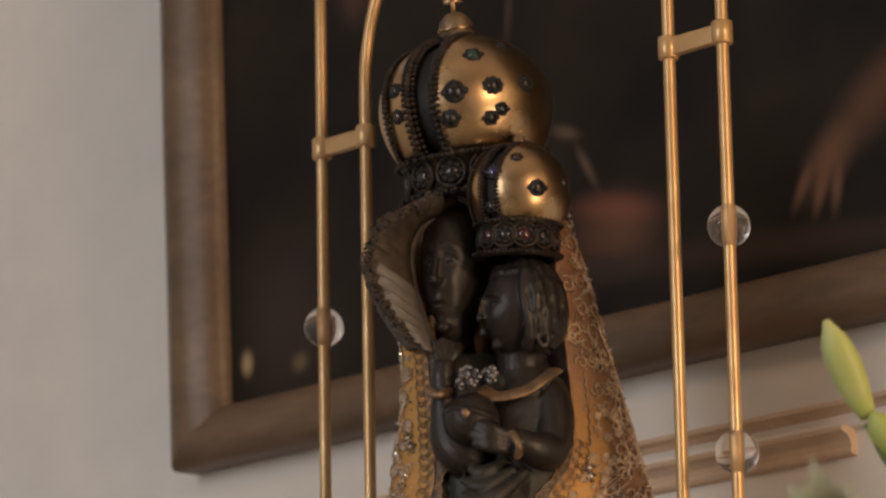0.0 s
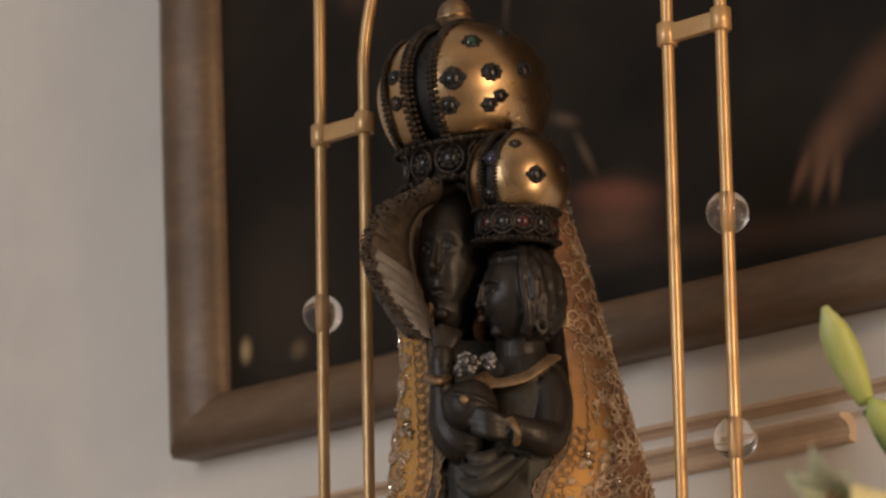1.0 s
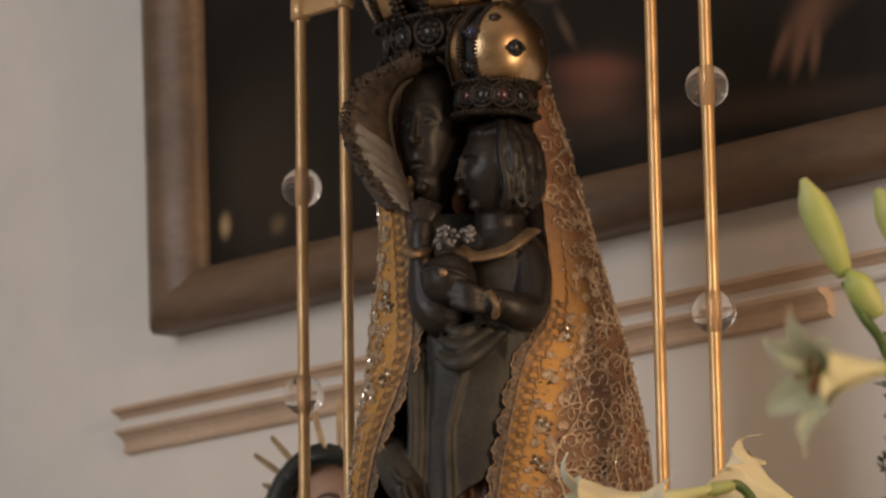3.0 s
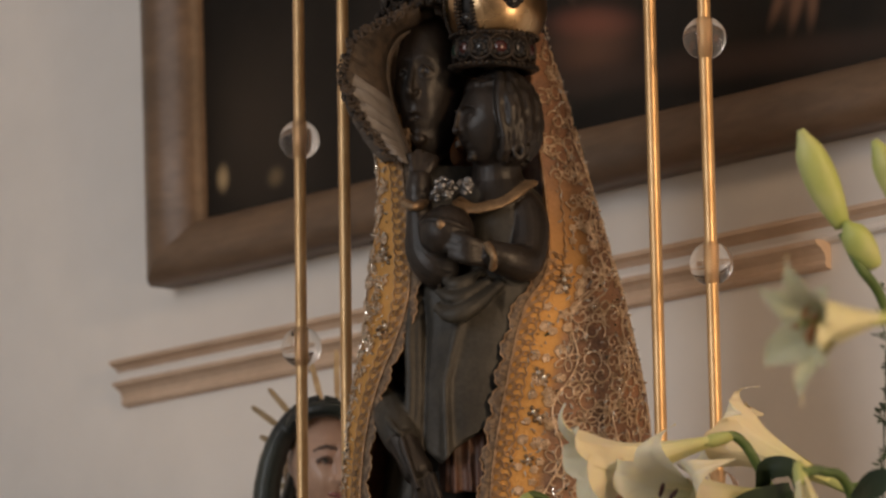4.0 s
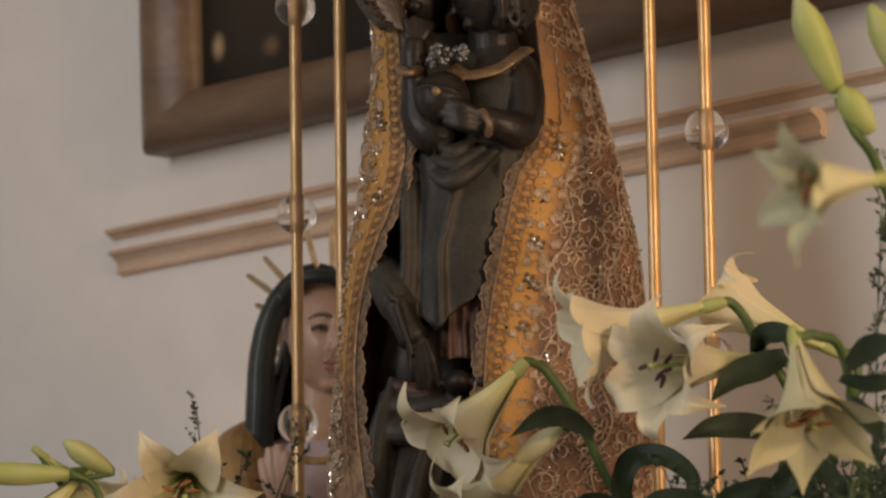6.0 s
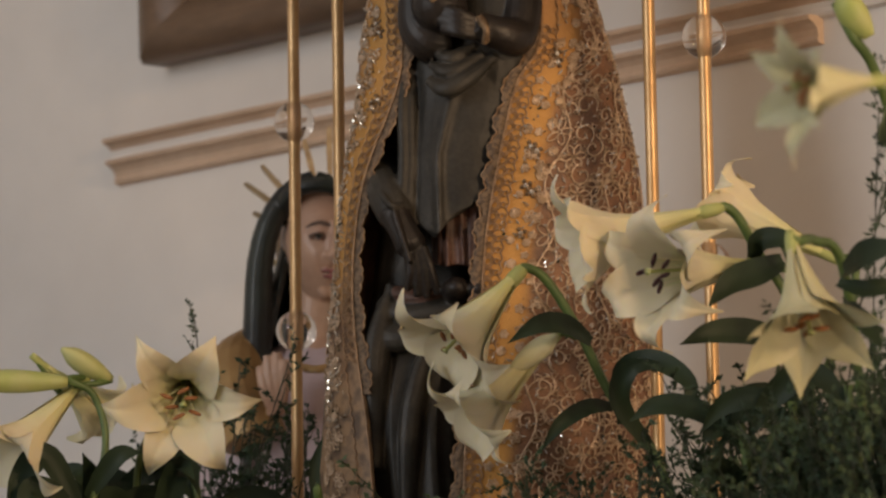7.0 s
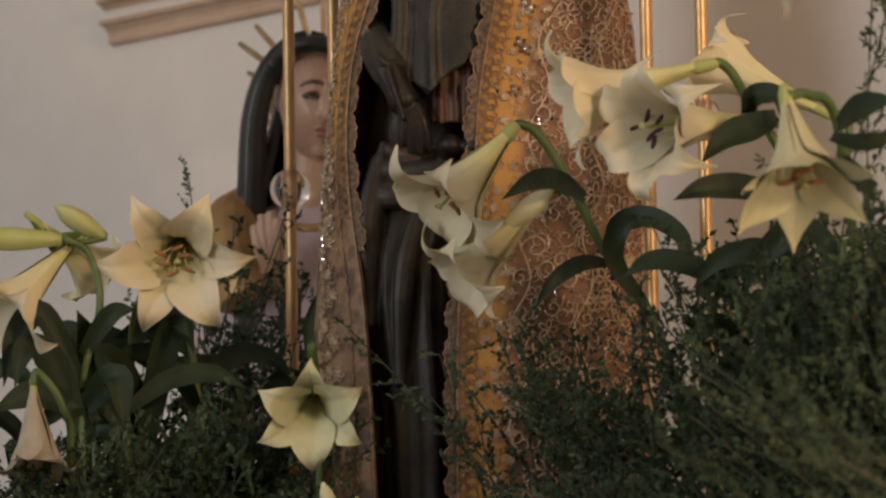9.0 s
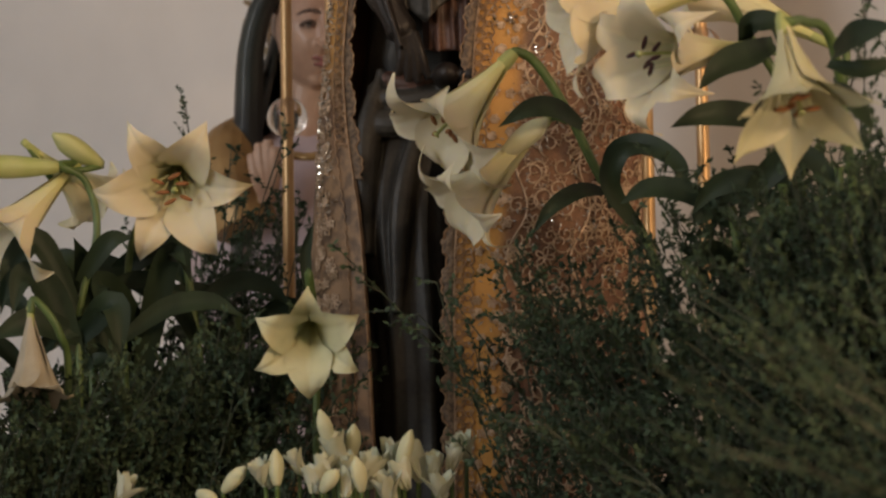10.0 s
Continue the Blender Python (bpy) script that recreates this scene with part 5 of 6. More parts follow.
def ray_halo():
    ob = thing("ray_halo", pose(0, 0, 0), "gilded halo of straight metal rays behind the veiled head", "halo")
    c = Vector((-0.0981, 0.5000, 2.2711))
    for k in range(13):
        a = math.radians(196 - k * 13.2)
        long = (0.078, 0.080, 0.082, 0.088, 0.112, 0.112, 0.092, 0.116, 0.126, 0.128, 0.126, 0.12, 0.11)[k]
        d = Vector((math.cos(a), 0, math.sin(a)))
        s = Vector((-d.z, 0, d.x))
        bm = bmesh.new()
        ring = []
        for t, w in ((0.055, 0.0022), (long * 0.8, 0.0034), (long, 0.0026), (long + 0.003, 0.0012)):
            ring.append([c + d * t + s * w + Vector((0, -0.0018, 0)), c + d * t - s * w + Vector((0, -0.0018, 0)), c + d * t - s * w + Vector((0, 0.0018, 0)), c + d * t + s * w + Vector((0, 0.0018, 0))])
        add_loft(bm, ring)
        part("ray", bm, RAY_GILT, ob, smooth=False)
    bm = bmesh.new()
    add_torus(bm, c, 0.056, 0.004, frame_of((0, -1, 0)), 40, 6)
    part("ring", bm, GOLD_PAINT, ob)


ray_halo()

# ---- lilies ----


# profile of a petal from base to tip: share of the length, share of the mouth's radius, share of the width
PETAL_LINE = smooth_path([(0, 0.06, 0.20), (0.22, 0.11, 0.34), (0.44, 0.19, 0.60), (0.64, 0.29, 0.86), (0.80, 0.43, 0.96), (0.92, 0.60, 0.80), (0.985, 0.77, 0.52), (0.99, 0.92, 0.24), (0.96, 1.06, 0.02)], 4)


def petal_mesh(L, R, W, curl, inner, seed, tube=0.36):
    """A lily petal: wraps the trumpet, then flares and rolls back to a pointed tip, with a grooved midrib and wavy rim."""
    rnd = random.Random(seed)
    bm = bmesh.new()
    nv, n = 12, len(PETAL_LINE) - 1
    tw, lift = rnd.uniform(-0.12, 0.12), rnd.uniform(-0.05, 0.05)
    line = []
    for i, (a, r, w) in enumerate(PETAL_LINE):
        f = max(i / n - 0.62, 0) / 0.38
        r = r + (tube - 0.36) * math.sin(math.pi * min(i / n / 0.9, 1)) * (0.8 if tube < 0.6 else 1.2)
        line.append((R * r * (1 - 0.10 * curl * f), L * (a - curl * f ** 2.2 + lift * f), W * w, f))
    rows = []
    for i, (r, ax, w, f) in enumerate(line):
        q0, q1 = line[max(i - 1, 0)], line[min(i + 1, n)]
        tr, ta = q1[0] - q0[0], q1[1] - q0[1]
        k = math.hypot(tr, ta) or 1
        inward = Vector((-ta / k, 0, tr / k))
        t = i / n
        flat = min(max((t - 0.40) / 0.45, 0), 1)
        rr = r * (1 - flat) + flat * 2.1 * W
        row = []
        for j in range(nv + 1):
            v = j / nv * 2 - 1
            a = v * min(w / rr, 0.80)
            p = Vector((r, rr * math.sin(a) + tw * f * f * R * 0.4, ax)) + inward * rr * (1 - math.cos(a)) * (1 - 0.5 * f)
            p += inward * ((0.002 if inner else 0) - 0.0016 * math.exp(-(v / 0.13) ** 2) * min(t * 3, 1) * (1 - f) + 0.0022 * math.sin(9 * t + 2.2 * v + seed) * abs(v) ** 2 * min(1, t * 2) * (1 - 0.5 * f))
            row.append(bm.verts.new(p))
        rows.append(row)
    for r0, r1 in zip(rows, rows[1:]):
        for j in range(nv):
            bm.faces.new((r0[j], r0[j + 1], r1[j + 1], r1[j]))
    return bm


def trumpet(parent, base, mouth, R, roll=0.0, W=0.026, curl=0.12, **more):
    """A lily flower from the end of its stalk to the middle of its mouth."""
    base, mouth = Vector(base), Vector(mouth)
    return lily_flower(parent, mouth, mouth - base, (mouth - base).length / 0.9, R, roll, W, curl, **more)[1]


def lily_flower(parent, mouth, d, L, R, roll=0.0, W=0.026, curl=0.12, mats=None, anther=None, seed=0, stamens=True, squeeze=1.0, tube=0.36, tilt=0.0):
    """A trumpet of six petals that opens along d, its mouth's centre at mouth."""
    d = Vector(d).normalized()
    mats = mats or PETAL
    base = Vector(mouth) - d * L * 0.9
    m = Matrix.Translation(base) @ frame_of(d) @ Matrix.Rotation(radians(roll), 4, "Z")
    core = bmesh.new()
    add_tube(core, [(0, 0, -0.006), (0, 0, 0.0), (0, 0, 0.012), (0, 0, 0.02)], [0.0035, R * 0.09, R * 0.10, R * 0.06], 12)
    fl = part("flower", core, PETAL_GREEN, parent, "", True, m)
    for k in range(6):
        inner = k % 2
        bm = petal_mesh(L, R * (0.96 if inner else 1.0) * random.Random(seed * 7 + k).uniform(0.93, 1.07), W * (1.12 if inner else 0.85), curl, inner, seed * 11 + k, tube)
        part("petal", bm, mats, fl, "", True, Matrix.Diagonal((squeeze, 1, 1, 1)) @ Matrix.Rotation(k * math.pi / 3, 4, "Z"))
    if stamens:
        for k in range(6):
            a = k * math.pi / 3 + 0.3
            bm = bmesh.new()
            e = Vector((R * (0.13 + 0.05 * (k % 3)) * math.cos(a), R * 0.17 * math.sin(a), L * (0.84 + 0.035 * (k % 3))))
            add_tube(bm, smooth_path([(0, 0, L * 0.1), (R * 0.08 * math.cos(a), R * 0.08 * math.sin(a), L * 0.5), tuple(e)], 4), 0.0009, 6)
            st = part("stamen", bm, PETAL_GREEN, fl)
            bm = bmesh.new()
            add_sphere(bm, (0, 0, 0), (0.0068, 0.0021, 0.0021), 0, 10, 6, Matrix.Rotation(tilt + 0.5 * math.sin(k * 2.1), 3, "Z"))
            part("anther", bm, anther or ANTHER_ORANGE, st, "", True, Matrix.Translation(e))
        bm = bmesh.new()
        add_tube(bm, [(0, 0, L * 0.1), (0.002, 0, L * 0.6), (0.003, 0.001, L * 0.95), (0.003, 0.001, L * 0.97)], [0.0014, 0.0014, 0.0018, 0.0035], 8)
        part("pistil", bm, BUD_GREEN, fl)
    return fl, base


def lily_bud(parent, a, b, r, mats=None):
    bm = bmesh.new()
    a, b = Vector(a), Vector(b)
    d = b - a
    m = frame_of(d)
    rings = []
    for k in range(15):
        f = k / 14
        rr = r * (0.30 + 0.85 * math.sin(math.pi * min(f * 0.92 + 0.06, 1)) ** 0.8 * (0.75 + 0.35 * f)) * (1 - max(f - 0.8, 0) * 2.2)
        rings.append([a + d * f + m.to_3x3() @ Vector((rr * (1 + 0.07 * math.cos(3 * t)) * math.cos(t), rr * (1 + 0.07 * math.cos(3 * t)) * math.sin(t), 0)) for t in [2 * math.pi * q / 18 for q in range(18)]])
    add_loft(bm, rings)
    return part("bud", bm, mats or BUD_GREEN, parent, "closed green bud")


def lily_stem(parent, pts, r=0.0035):
    bm = bmesh.new()
    add_tube(bm, smooth_path(pts, 6), r, 10)
    return part("stem", bm, STEM_GREEN, parent)


def lily_leaf(parent, pts, w, twist=0.5, mat=None):
    """A lance-shaped leaf with a keeled midrib along pts."""
    path = [Vector(p) for p in smooth_path(pts, 7)]
    bm = bmesh.new()
    rows, n = [], len(path) - 1
    for i, p in enumerate(path):
        f = i / n
        d = (path[min(i + 1, n)] - path[max(i - 1, 0)]).normalized()
        s = d.cross(Vector((0.25, -1, 0.35 * twist))).normalized()
        up = s.cross(d)
        h = 0.78 * w * (0.25 + 0.75 * math.sin(math.pi * min(f * 0.85 + 0.1, 1))) * (1 - f ** 6)
        rows.append([bm.verts.new(p + s * h * v + up * h * 0.35 * (abs(v) - 0.4)) for v in (-1, -0.5, 0, 0.5, 1)])
    for r0, r1 in zip(rows, rows[1:]):
        for j in range(4):
            bm.faces.new((r0[j], r0[j + 1], r1[j + 1], r1[j]))
    ob = part("leaf", bm, mat or LEAF_GREEN, parent)
    return ob


def lily(label):
    return thing("lily", pose(0, 0, 0), label, "lily", "lilies before the statue")


def foot(x, y):
    return (x, y, TOP)


# open flower with orange anthers, its neighbours and buds on the same side
o = lily("white lily with one wide open star-shaped flower and orange anthers")
f, b = lily_flower(o, (-0.2246, -0.1000, 2.0255), (-0.02, -0.92, -0.38), 0.105, 0.073, 2, 0.025, 0.10, seed=1)
lily_stem(o, [b, b + Vector((-0.01, 0.03, -0.01)), (-0.2653, -0.0200, 1.9939), (-0.2709, -0.0200, 1.9279), (-0.2673, -0.0200, 1.8439), foot(-0.27, -0.02)])
lily_leaf(o, [(-0.2614, -0.0300, 1.8430), (-0.2464, -0.0500, 1.9144), (-0.2290, -0.0700, 1.9696), (-0.2118, -0.1000, 1.9554)], 0.017)
lily_leaf(o, [(-0.2641, -0.0300, 1.8325), (-0.2988, -0.0500, 1.8943), (-0.3064, -0.0800, 1.9541), (-0.3149, -0.1000, 1.9831)], 0.018)
lily_leaf(o, [(-0.2650, -0.0200, 1.8123), (-0.2152, -0.0600, 1.8397), (-0.1770, -0.1000, 1.8356)], 0.016)
lily_leaf(o, [(-0.2671, -0.0200, 1.8650), (-0.2699, -0.0500, 1.9148), (-0.2902, -0.0900, 1.9422), (-0.2907, -0.1200, 1.9079)], 0.017)

o = lily("cream lily with side-facing trumpets and closed green buds")
f, b = lily_flower(o, (-0.3767, -0.1200, 1.9812), (-0.62, -0.35, -0.70), 0.115, 0.058, 10, 0.031, 0.08, PETAL, seed=2, stamens=False)
lily_stem(o, [b, (-0.3261, -0.1100, 2.0481), (-0.3037, -0.1000, 2.0345), (-0.2935, -0.1000, 1.9875), (-0.3103, -0.1000, 1.9103), (-0.3110, -0.1000, 1.8069), foot(-0.33, -0.1)])
f, b2 = lily_flower(o, (-0.3051, -0.0500, 2.0279), (0.55, 0.35, -0.45), 0.085, 0.040, 20, 0.026, 0.05, PETAL, seed=3, stamens=False)
lily_stem(o, [b2, (-0.3348, -0.0700, 2.0389), (-0.3252, -0.0900, 2.0476)], 0.003)
lily_bud(o, (-0.2897, -0.0800, 2.0516), (-0.3337, -0.1000, 2.0788), 0.0095)
lily_bud(o, (-0.3272, -0.1100, 2.0465), (-0.4231, -0.1200, 2.0482), 0.0100)
lily_stem(o, [(-0.2897, -0.0800, 2.0516), (-0.3019, -0.0900, 2.0473), (-0.3218, -0.1000, 2.0442)], 0.003)
lily_leaf(o, [(-0.3105, -0.1000, 1.8689), (-0.3342, -0.1200, 1.9293), (-0.3579, -0.1400, 1.9429), (-0.3673, -0.1500, 1.9061)], 0.019)
lily_leaf(o, [(-0.3103, -0.1000, 1.9103), (-0.3442, -0.1200, 1.9760), (-0.3690, -0.1300, 1.9545), (-0.3795, -0.1300, 1.9083)], 0.016)
lily_leaf(o, [(-0.3100, -0.1000, 1.9414), (-0.2825, -0.1200, 1.9750), (-0.2593, -0.1200, 1.9798)], 0.012)
lily_leaf(o, [(-0.3104, -0.1000, 1.8896), (-0.3488, -0.1300, 1.9027), (-0.3888, -0.1400, 1.8869)], 0.018)
lily_leaf(o, [(-0.3104, -0.1000, 1.8896), (-0.2771, -0.1300, 1.9169), (-0.2691, -0.1400, 1.8645)], 0.018)

o = lily("faded white lily hanging half closed on its stem, leaf shade in its colour")
f, b = lily_flower(o, (-0.3419, -0.2200, 1.8332), (0.05, -0.25, -1), 0.080, 0.036, 0, 0.020, 0.0, FADED_SHADED_PETAL, seed=4, stamens=False, tube=0.56)
lily_stem(o, [b, b + Vector((0.004, 0, 0.012)), (-0.3199, -0.2000, 1.8850), (-0.3144, -0.1800, 1.8311), foot(-0.33, -0.18)])

o = lily("small greenish-white lily with pointed petals facing forward")
f, b = lily_flower(o, (-0.0985, -0.2200, 1.8718), (-0.02, -0.86, -0.42), 0.085, 0.051, 90, 0.022, 0.05, PETAL_GREEN, seed=5, stamens=False)
lily_stem(o, [b, (-0.0990, -0.1700, 1.9403), (-0.0945, -0.1500, 1.9015), (-0.0941, -0.1400, 1.8002), foot(-0.10, -0.14)])
lily_leaf(o, [(-0.0950, -0.1500, 1.9015), (-0.1022, -0.1400, 1.9541), (-0.0936, -0.1400, 1.9901)], 0.007)

o = lily("white lily with drooping trumpet flowers before the mantle")
b = trumpet(o, (0.0854, -0.2700, 2.1174), (0.0229, -0.2920, 2.0470), 0.070, 28, 0.030, 0.14, seed=6)
b2 = trumpet(o, (0.1146, -0.2500, 2.0605), (0.0397, -0.2620, 1.9889), 0.056, 32, 0.027, 0.12, seed=7, stamens=False)
lily_stem(o, [b2, (0.1230, -0.2500, 2.0640), (0.1345, -0.2500, 2.0600)], 0.003)
lily_stem(o, [b, (0.0901, -0.2700, 2.1200), (0.1076, -0.2600, 2.1103), (0.1345, -0.2500, 2.0686), (0.1636, -0.2400, 2.0091), (0.1997, -0.2400, 1.9575), (0.2319, -0.2400, 1.8419), foot(0.24, -0.24)], 0.0042)
lily_bud(o, (0.0763, -0.2600, 2.0303), (0.1166, -0.2600, 2.0613), 0.009, PETAL_GREEN)
lily_leaf(o, [(0.1467, -0.2500, 2.0558), (0.1236, -0.2800, 2.0668), (0.0983, -0.3000, 2.0642), (0.0710, -0.3000, 2.0482)], 0.013)
lily_leaf(o, [(0.1659, -0.2400, 1.9990), (0.1419, -0.2800, 1.9942), (0.1163, -0.3000, 1.9772), (0.0987, -0.3000, 1.9528)], 0.010)
lily_leaf(o, [(0.1730, -0.2400, 1.9838), (0.1731, -0.2600, 2.0263), (0.2020, -0.2800, 2.0331), (0.2298, -0.3000, 2.0076), (0.2143, -0.3000, 1.9757)], 0.014)
lily_leaf(o, [(0.1997, -0.2400, 1.9575), (0.1694, -0.2700, 1.9992), (0.1795, -0.2800, 2.0276), (0.2142, -0.2800, 2.0311)], 0.013)

o = lily("large white lily with dark maroon anthers, trumpet facing out")
b = trumpet(o, (0.2801, -0.4500, 2.0903), (0.1880, -0.5300, 2.0713), 0.066, 22, 0.025, 0.20, anther=ANTHER_RED, seed=8, tilt=0.2)
lily_stem(o, [b, (0.2946, -0.4450, 2.0889), (0.3145, -0.4400, 2.0795), (0.3194, -0.4200, 2.0248)], 0.0038)
b1 = trumpet(o, (0.2462, -0.4600, 2.1367), (0.1345, -0.4700, 2.1087), 0.060, 32, 0.027, 0.02, seed=14, stamens=False)
lily_stem(o, [b1, (0.2540, -0.4580, 2.1380), (0.2653, -0.4500, 2.1290), (0.2795, -0.4400, 2.1041), (0.3105, -0.4200, 2.0490), (0.3166, -0.4000, 1.9090), foot(0.30, -0.4)], 0.0042)
b2 = trumpet(o, (0.3490, -0.4000, 2.1022), (0.2582, -0.3800, 2.1520), 0.046, 20, 0.028, 0.10, seed=9, stamens=False, tube=0.44)
lily_stem(o, [b2, (0.3664, -0.4000, 2.0973), (0.3550, -0.4000, 2.0368), (0.3212, -0.4000, 1.9857)], 0.0035)
lily_leaf(o, [(0.3010, -0.4500, 2.0939), (0.2771, -0.4800, 2.0798), (0.2520, -0.5000, 2.0675), (0.2328, -0.5000, 2.0466)], 0.016)
lily_leaf(o, [(0.3163, -0.4400, 2.0186), (0.2757, -0.4800, 2.0277), (0.2369, -0.5000, 2.0263), (0.2088, -0.5000, 2.0164)], 0.015)
lily_leaf(o, [(0.2750, -0.4500, 2.0943), (0.2810, -0.4700, 2.1076), (0.3012, -0.4800, 2.1032), (0.3029, -0.4800, 2.0794)], 0.013)
lily_leaf(o, [(0.3141, -0.4000, 1.9858), (0.2728, -0.4400, 1.9811), (0.2376, -0.4600, 1.9507), (0.2280, -0.4600, 1.9414)], 0.014)

o = lily("white lily hanging bell-like over the dark foliage")
b = trumpet(o, (0.2823, -0.7400, 2.0637), (0.2891, -0.7750, 1.9890), 0.058, 38, 0.024, -0.22, seed=10, tube=0.40, mats=GREENISH_WHITE)
lily_stem(o, [b, (0.2882, -0.7400, 2.0614), (0.3042, -0.7000, 2.0684), (0.3295, -0.6600, 2.0544), (0.3496, -0.6000, 1.9317), foot(0.38, -0.6)], 0.004)
lily_leaf(o, [(0.3274, -0.6800, 2.0467), (0.3413, -0.7200, 2.0533), (0.3687, -0.7500, 2.0567)], 0.016)
lily_leaf(o, [(0.3332, -0.6600, 2.0274), (0.3354, -0.7200, 2.0049), (0.3487, -0.7500, 1.9740)], 0.015)
lily_leaf(o, [(0.3227, -0.6800, 2.0379), (0.3469, -0.7000, 2.0299), (0.3823, -0.7000, 2.0382)], 0.010)

o = lily("pale lily with soft open flower and tall green buds")
b = trumpet(o, (0.2879, -1.3600, 2.0593), (0.2326, -1.3850, 2.0492), 0.046, 20, 0.014, -0.05, seed=12, mats=GREENISH_WHITE)
lily_stem(o, [b, (0.3459, -0.9800, 2.1381), (0.3647, -0.6600, 2.1562), (0.3872, -0.6200, 2.1038), foot(0.48, -0.6)], 0.004)
lily_bud(o, (0.3247, -0.7200, 2.2577), (0.2923, -0.7400, 2.3319), 0.0125)
lily_bud(o, (0.3500, -0.7200, 2.2258), (0.3260, -0.7300, 2.2600), 0.011)
lily_bud(o, (0.3907, -0.7200, 2.2522), (0.3493, -0.7400, 2.3228), 0.0125)
lily_stem(o, [(0.3245, -0.7200, 2.2532), (0.3368, -0.7200, 2.2260), (0.3536, -0.7000, 2.2073), (0.3760, -0.6600, 2.1605)], 0.0042)



def leafy_stem(base, tip, leaves, width, seed, label):
    """A lily stem without flower, its lance leaves standing off and drooping."""
    rnd = random.Random(seed)
    o = thing("leafy_lily", pose(0, 0, 0), label, "lily", "leafy flowerless lilies")
    base, tip = Vector(base), Vector(tip)
    bow = Vector((rnd.uniform(-0.015, 0.015), 0.0, 0))
    pts = [base.lerp(tip, f) + bow * math.sin(math.pi * f) for f in (0, 0.25, 0.5, 0.75, 1)]
    lily_stem(o, pts, 0.0038)
    for k in range(leaves):
        f = 0.30 + 0.70 * (k + rnd.random() * 0.5) / leaves
        p = base.lerp(tip, f) + bow * math.sin(math.pi * f)
        a = k * 2.4 + rnd.uniform(-0.3, 0.3)
        d = Vector((math.cos(a), 0.55 * math.sin(a), 0))
        n = rnd.uniform(0.065, 0.105)
        droop = rnd.uniform(-0.02, 0.045)
        lily_leaf(o, [p, p + d * n * 0.4 + Vector((0, 0, 0.028)), p + d * n * 0.8 + Vector((0, 0, 0.030 - droop * 0.5)), p + d * n * 1.1 + Vector((0, 0, 0.012 - droop))], width * rnd.uniform(0.75, 1.1), rnd.uniform(-0.5, 1.5))
    return o


for k, (base, tip, n) in enumerate((((-0.30, -0.03, TOP), (-0.3051, -0.0300, 1.9650), 10), ((-0.25, 0.0, TOP), (-0.2516, 0.0000, 1.9836), 11), ((-0.21, -0.02, TOP), (-0.2162, -0.0200, 1.9647), 10), ((-0.27, -0.08, TOP), (-0.2730, -0.0800, 1.9117), 9),
                                   ((-0.17, 0.02, TOP), (-0.1710, 0.0200, 1.9204), 9), ((-0.36, -0.05, TOP), (-0.3508, -0.0500, 1.9266), 10), ((0.33, -0.38, TOP), (0.3214, -0.4500, 1.9772), 10), ((0.40, -0.45, TOP), (0.3538, -0.5000, 1.9652), 9), ((0.30, -0.42, TOP), (0.2612, -0.4600, 1.9550), 10), ((0.34, -0.45, TOP), (0.3004, -0.5000, 1.9682), 10), ((0.38, -0.48, TOP), (0.3452, -0.5200, 1.9788), 10))):
    leafy_stem(base, tip, n, 0.014, 50 + k, "dark green lily stem with drooping lance-shaped leaves")

# ---- white blossoms low before the statue ----


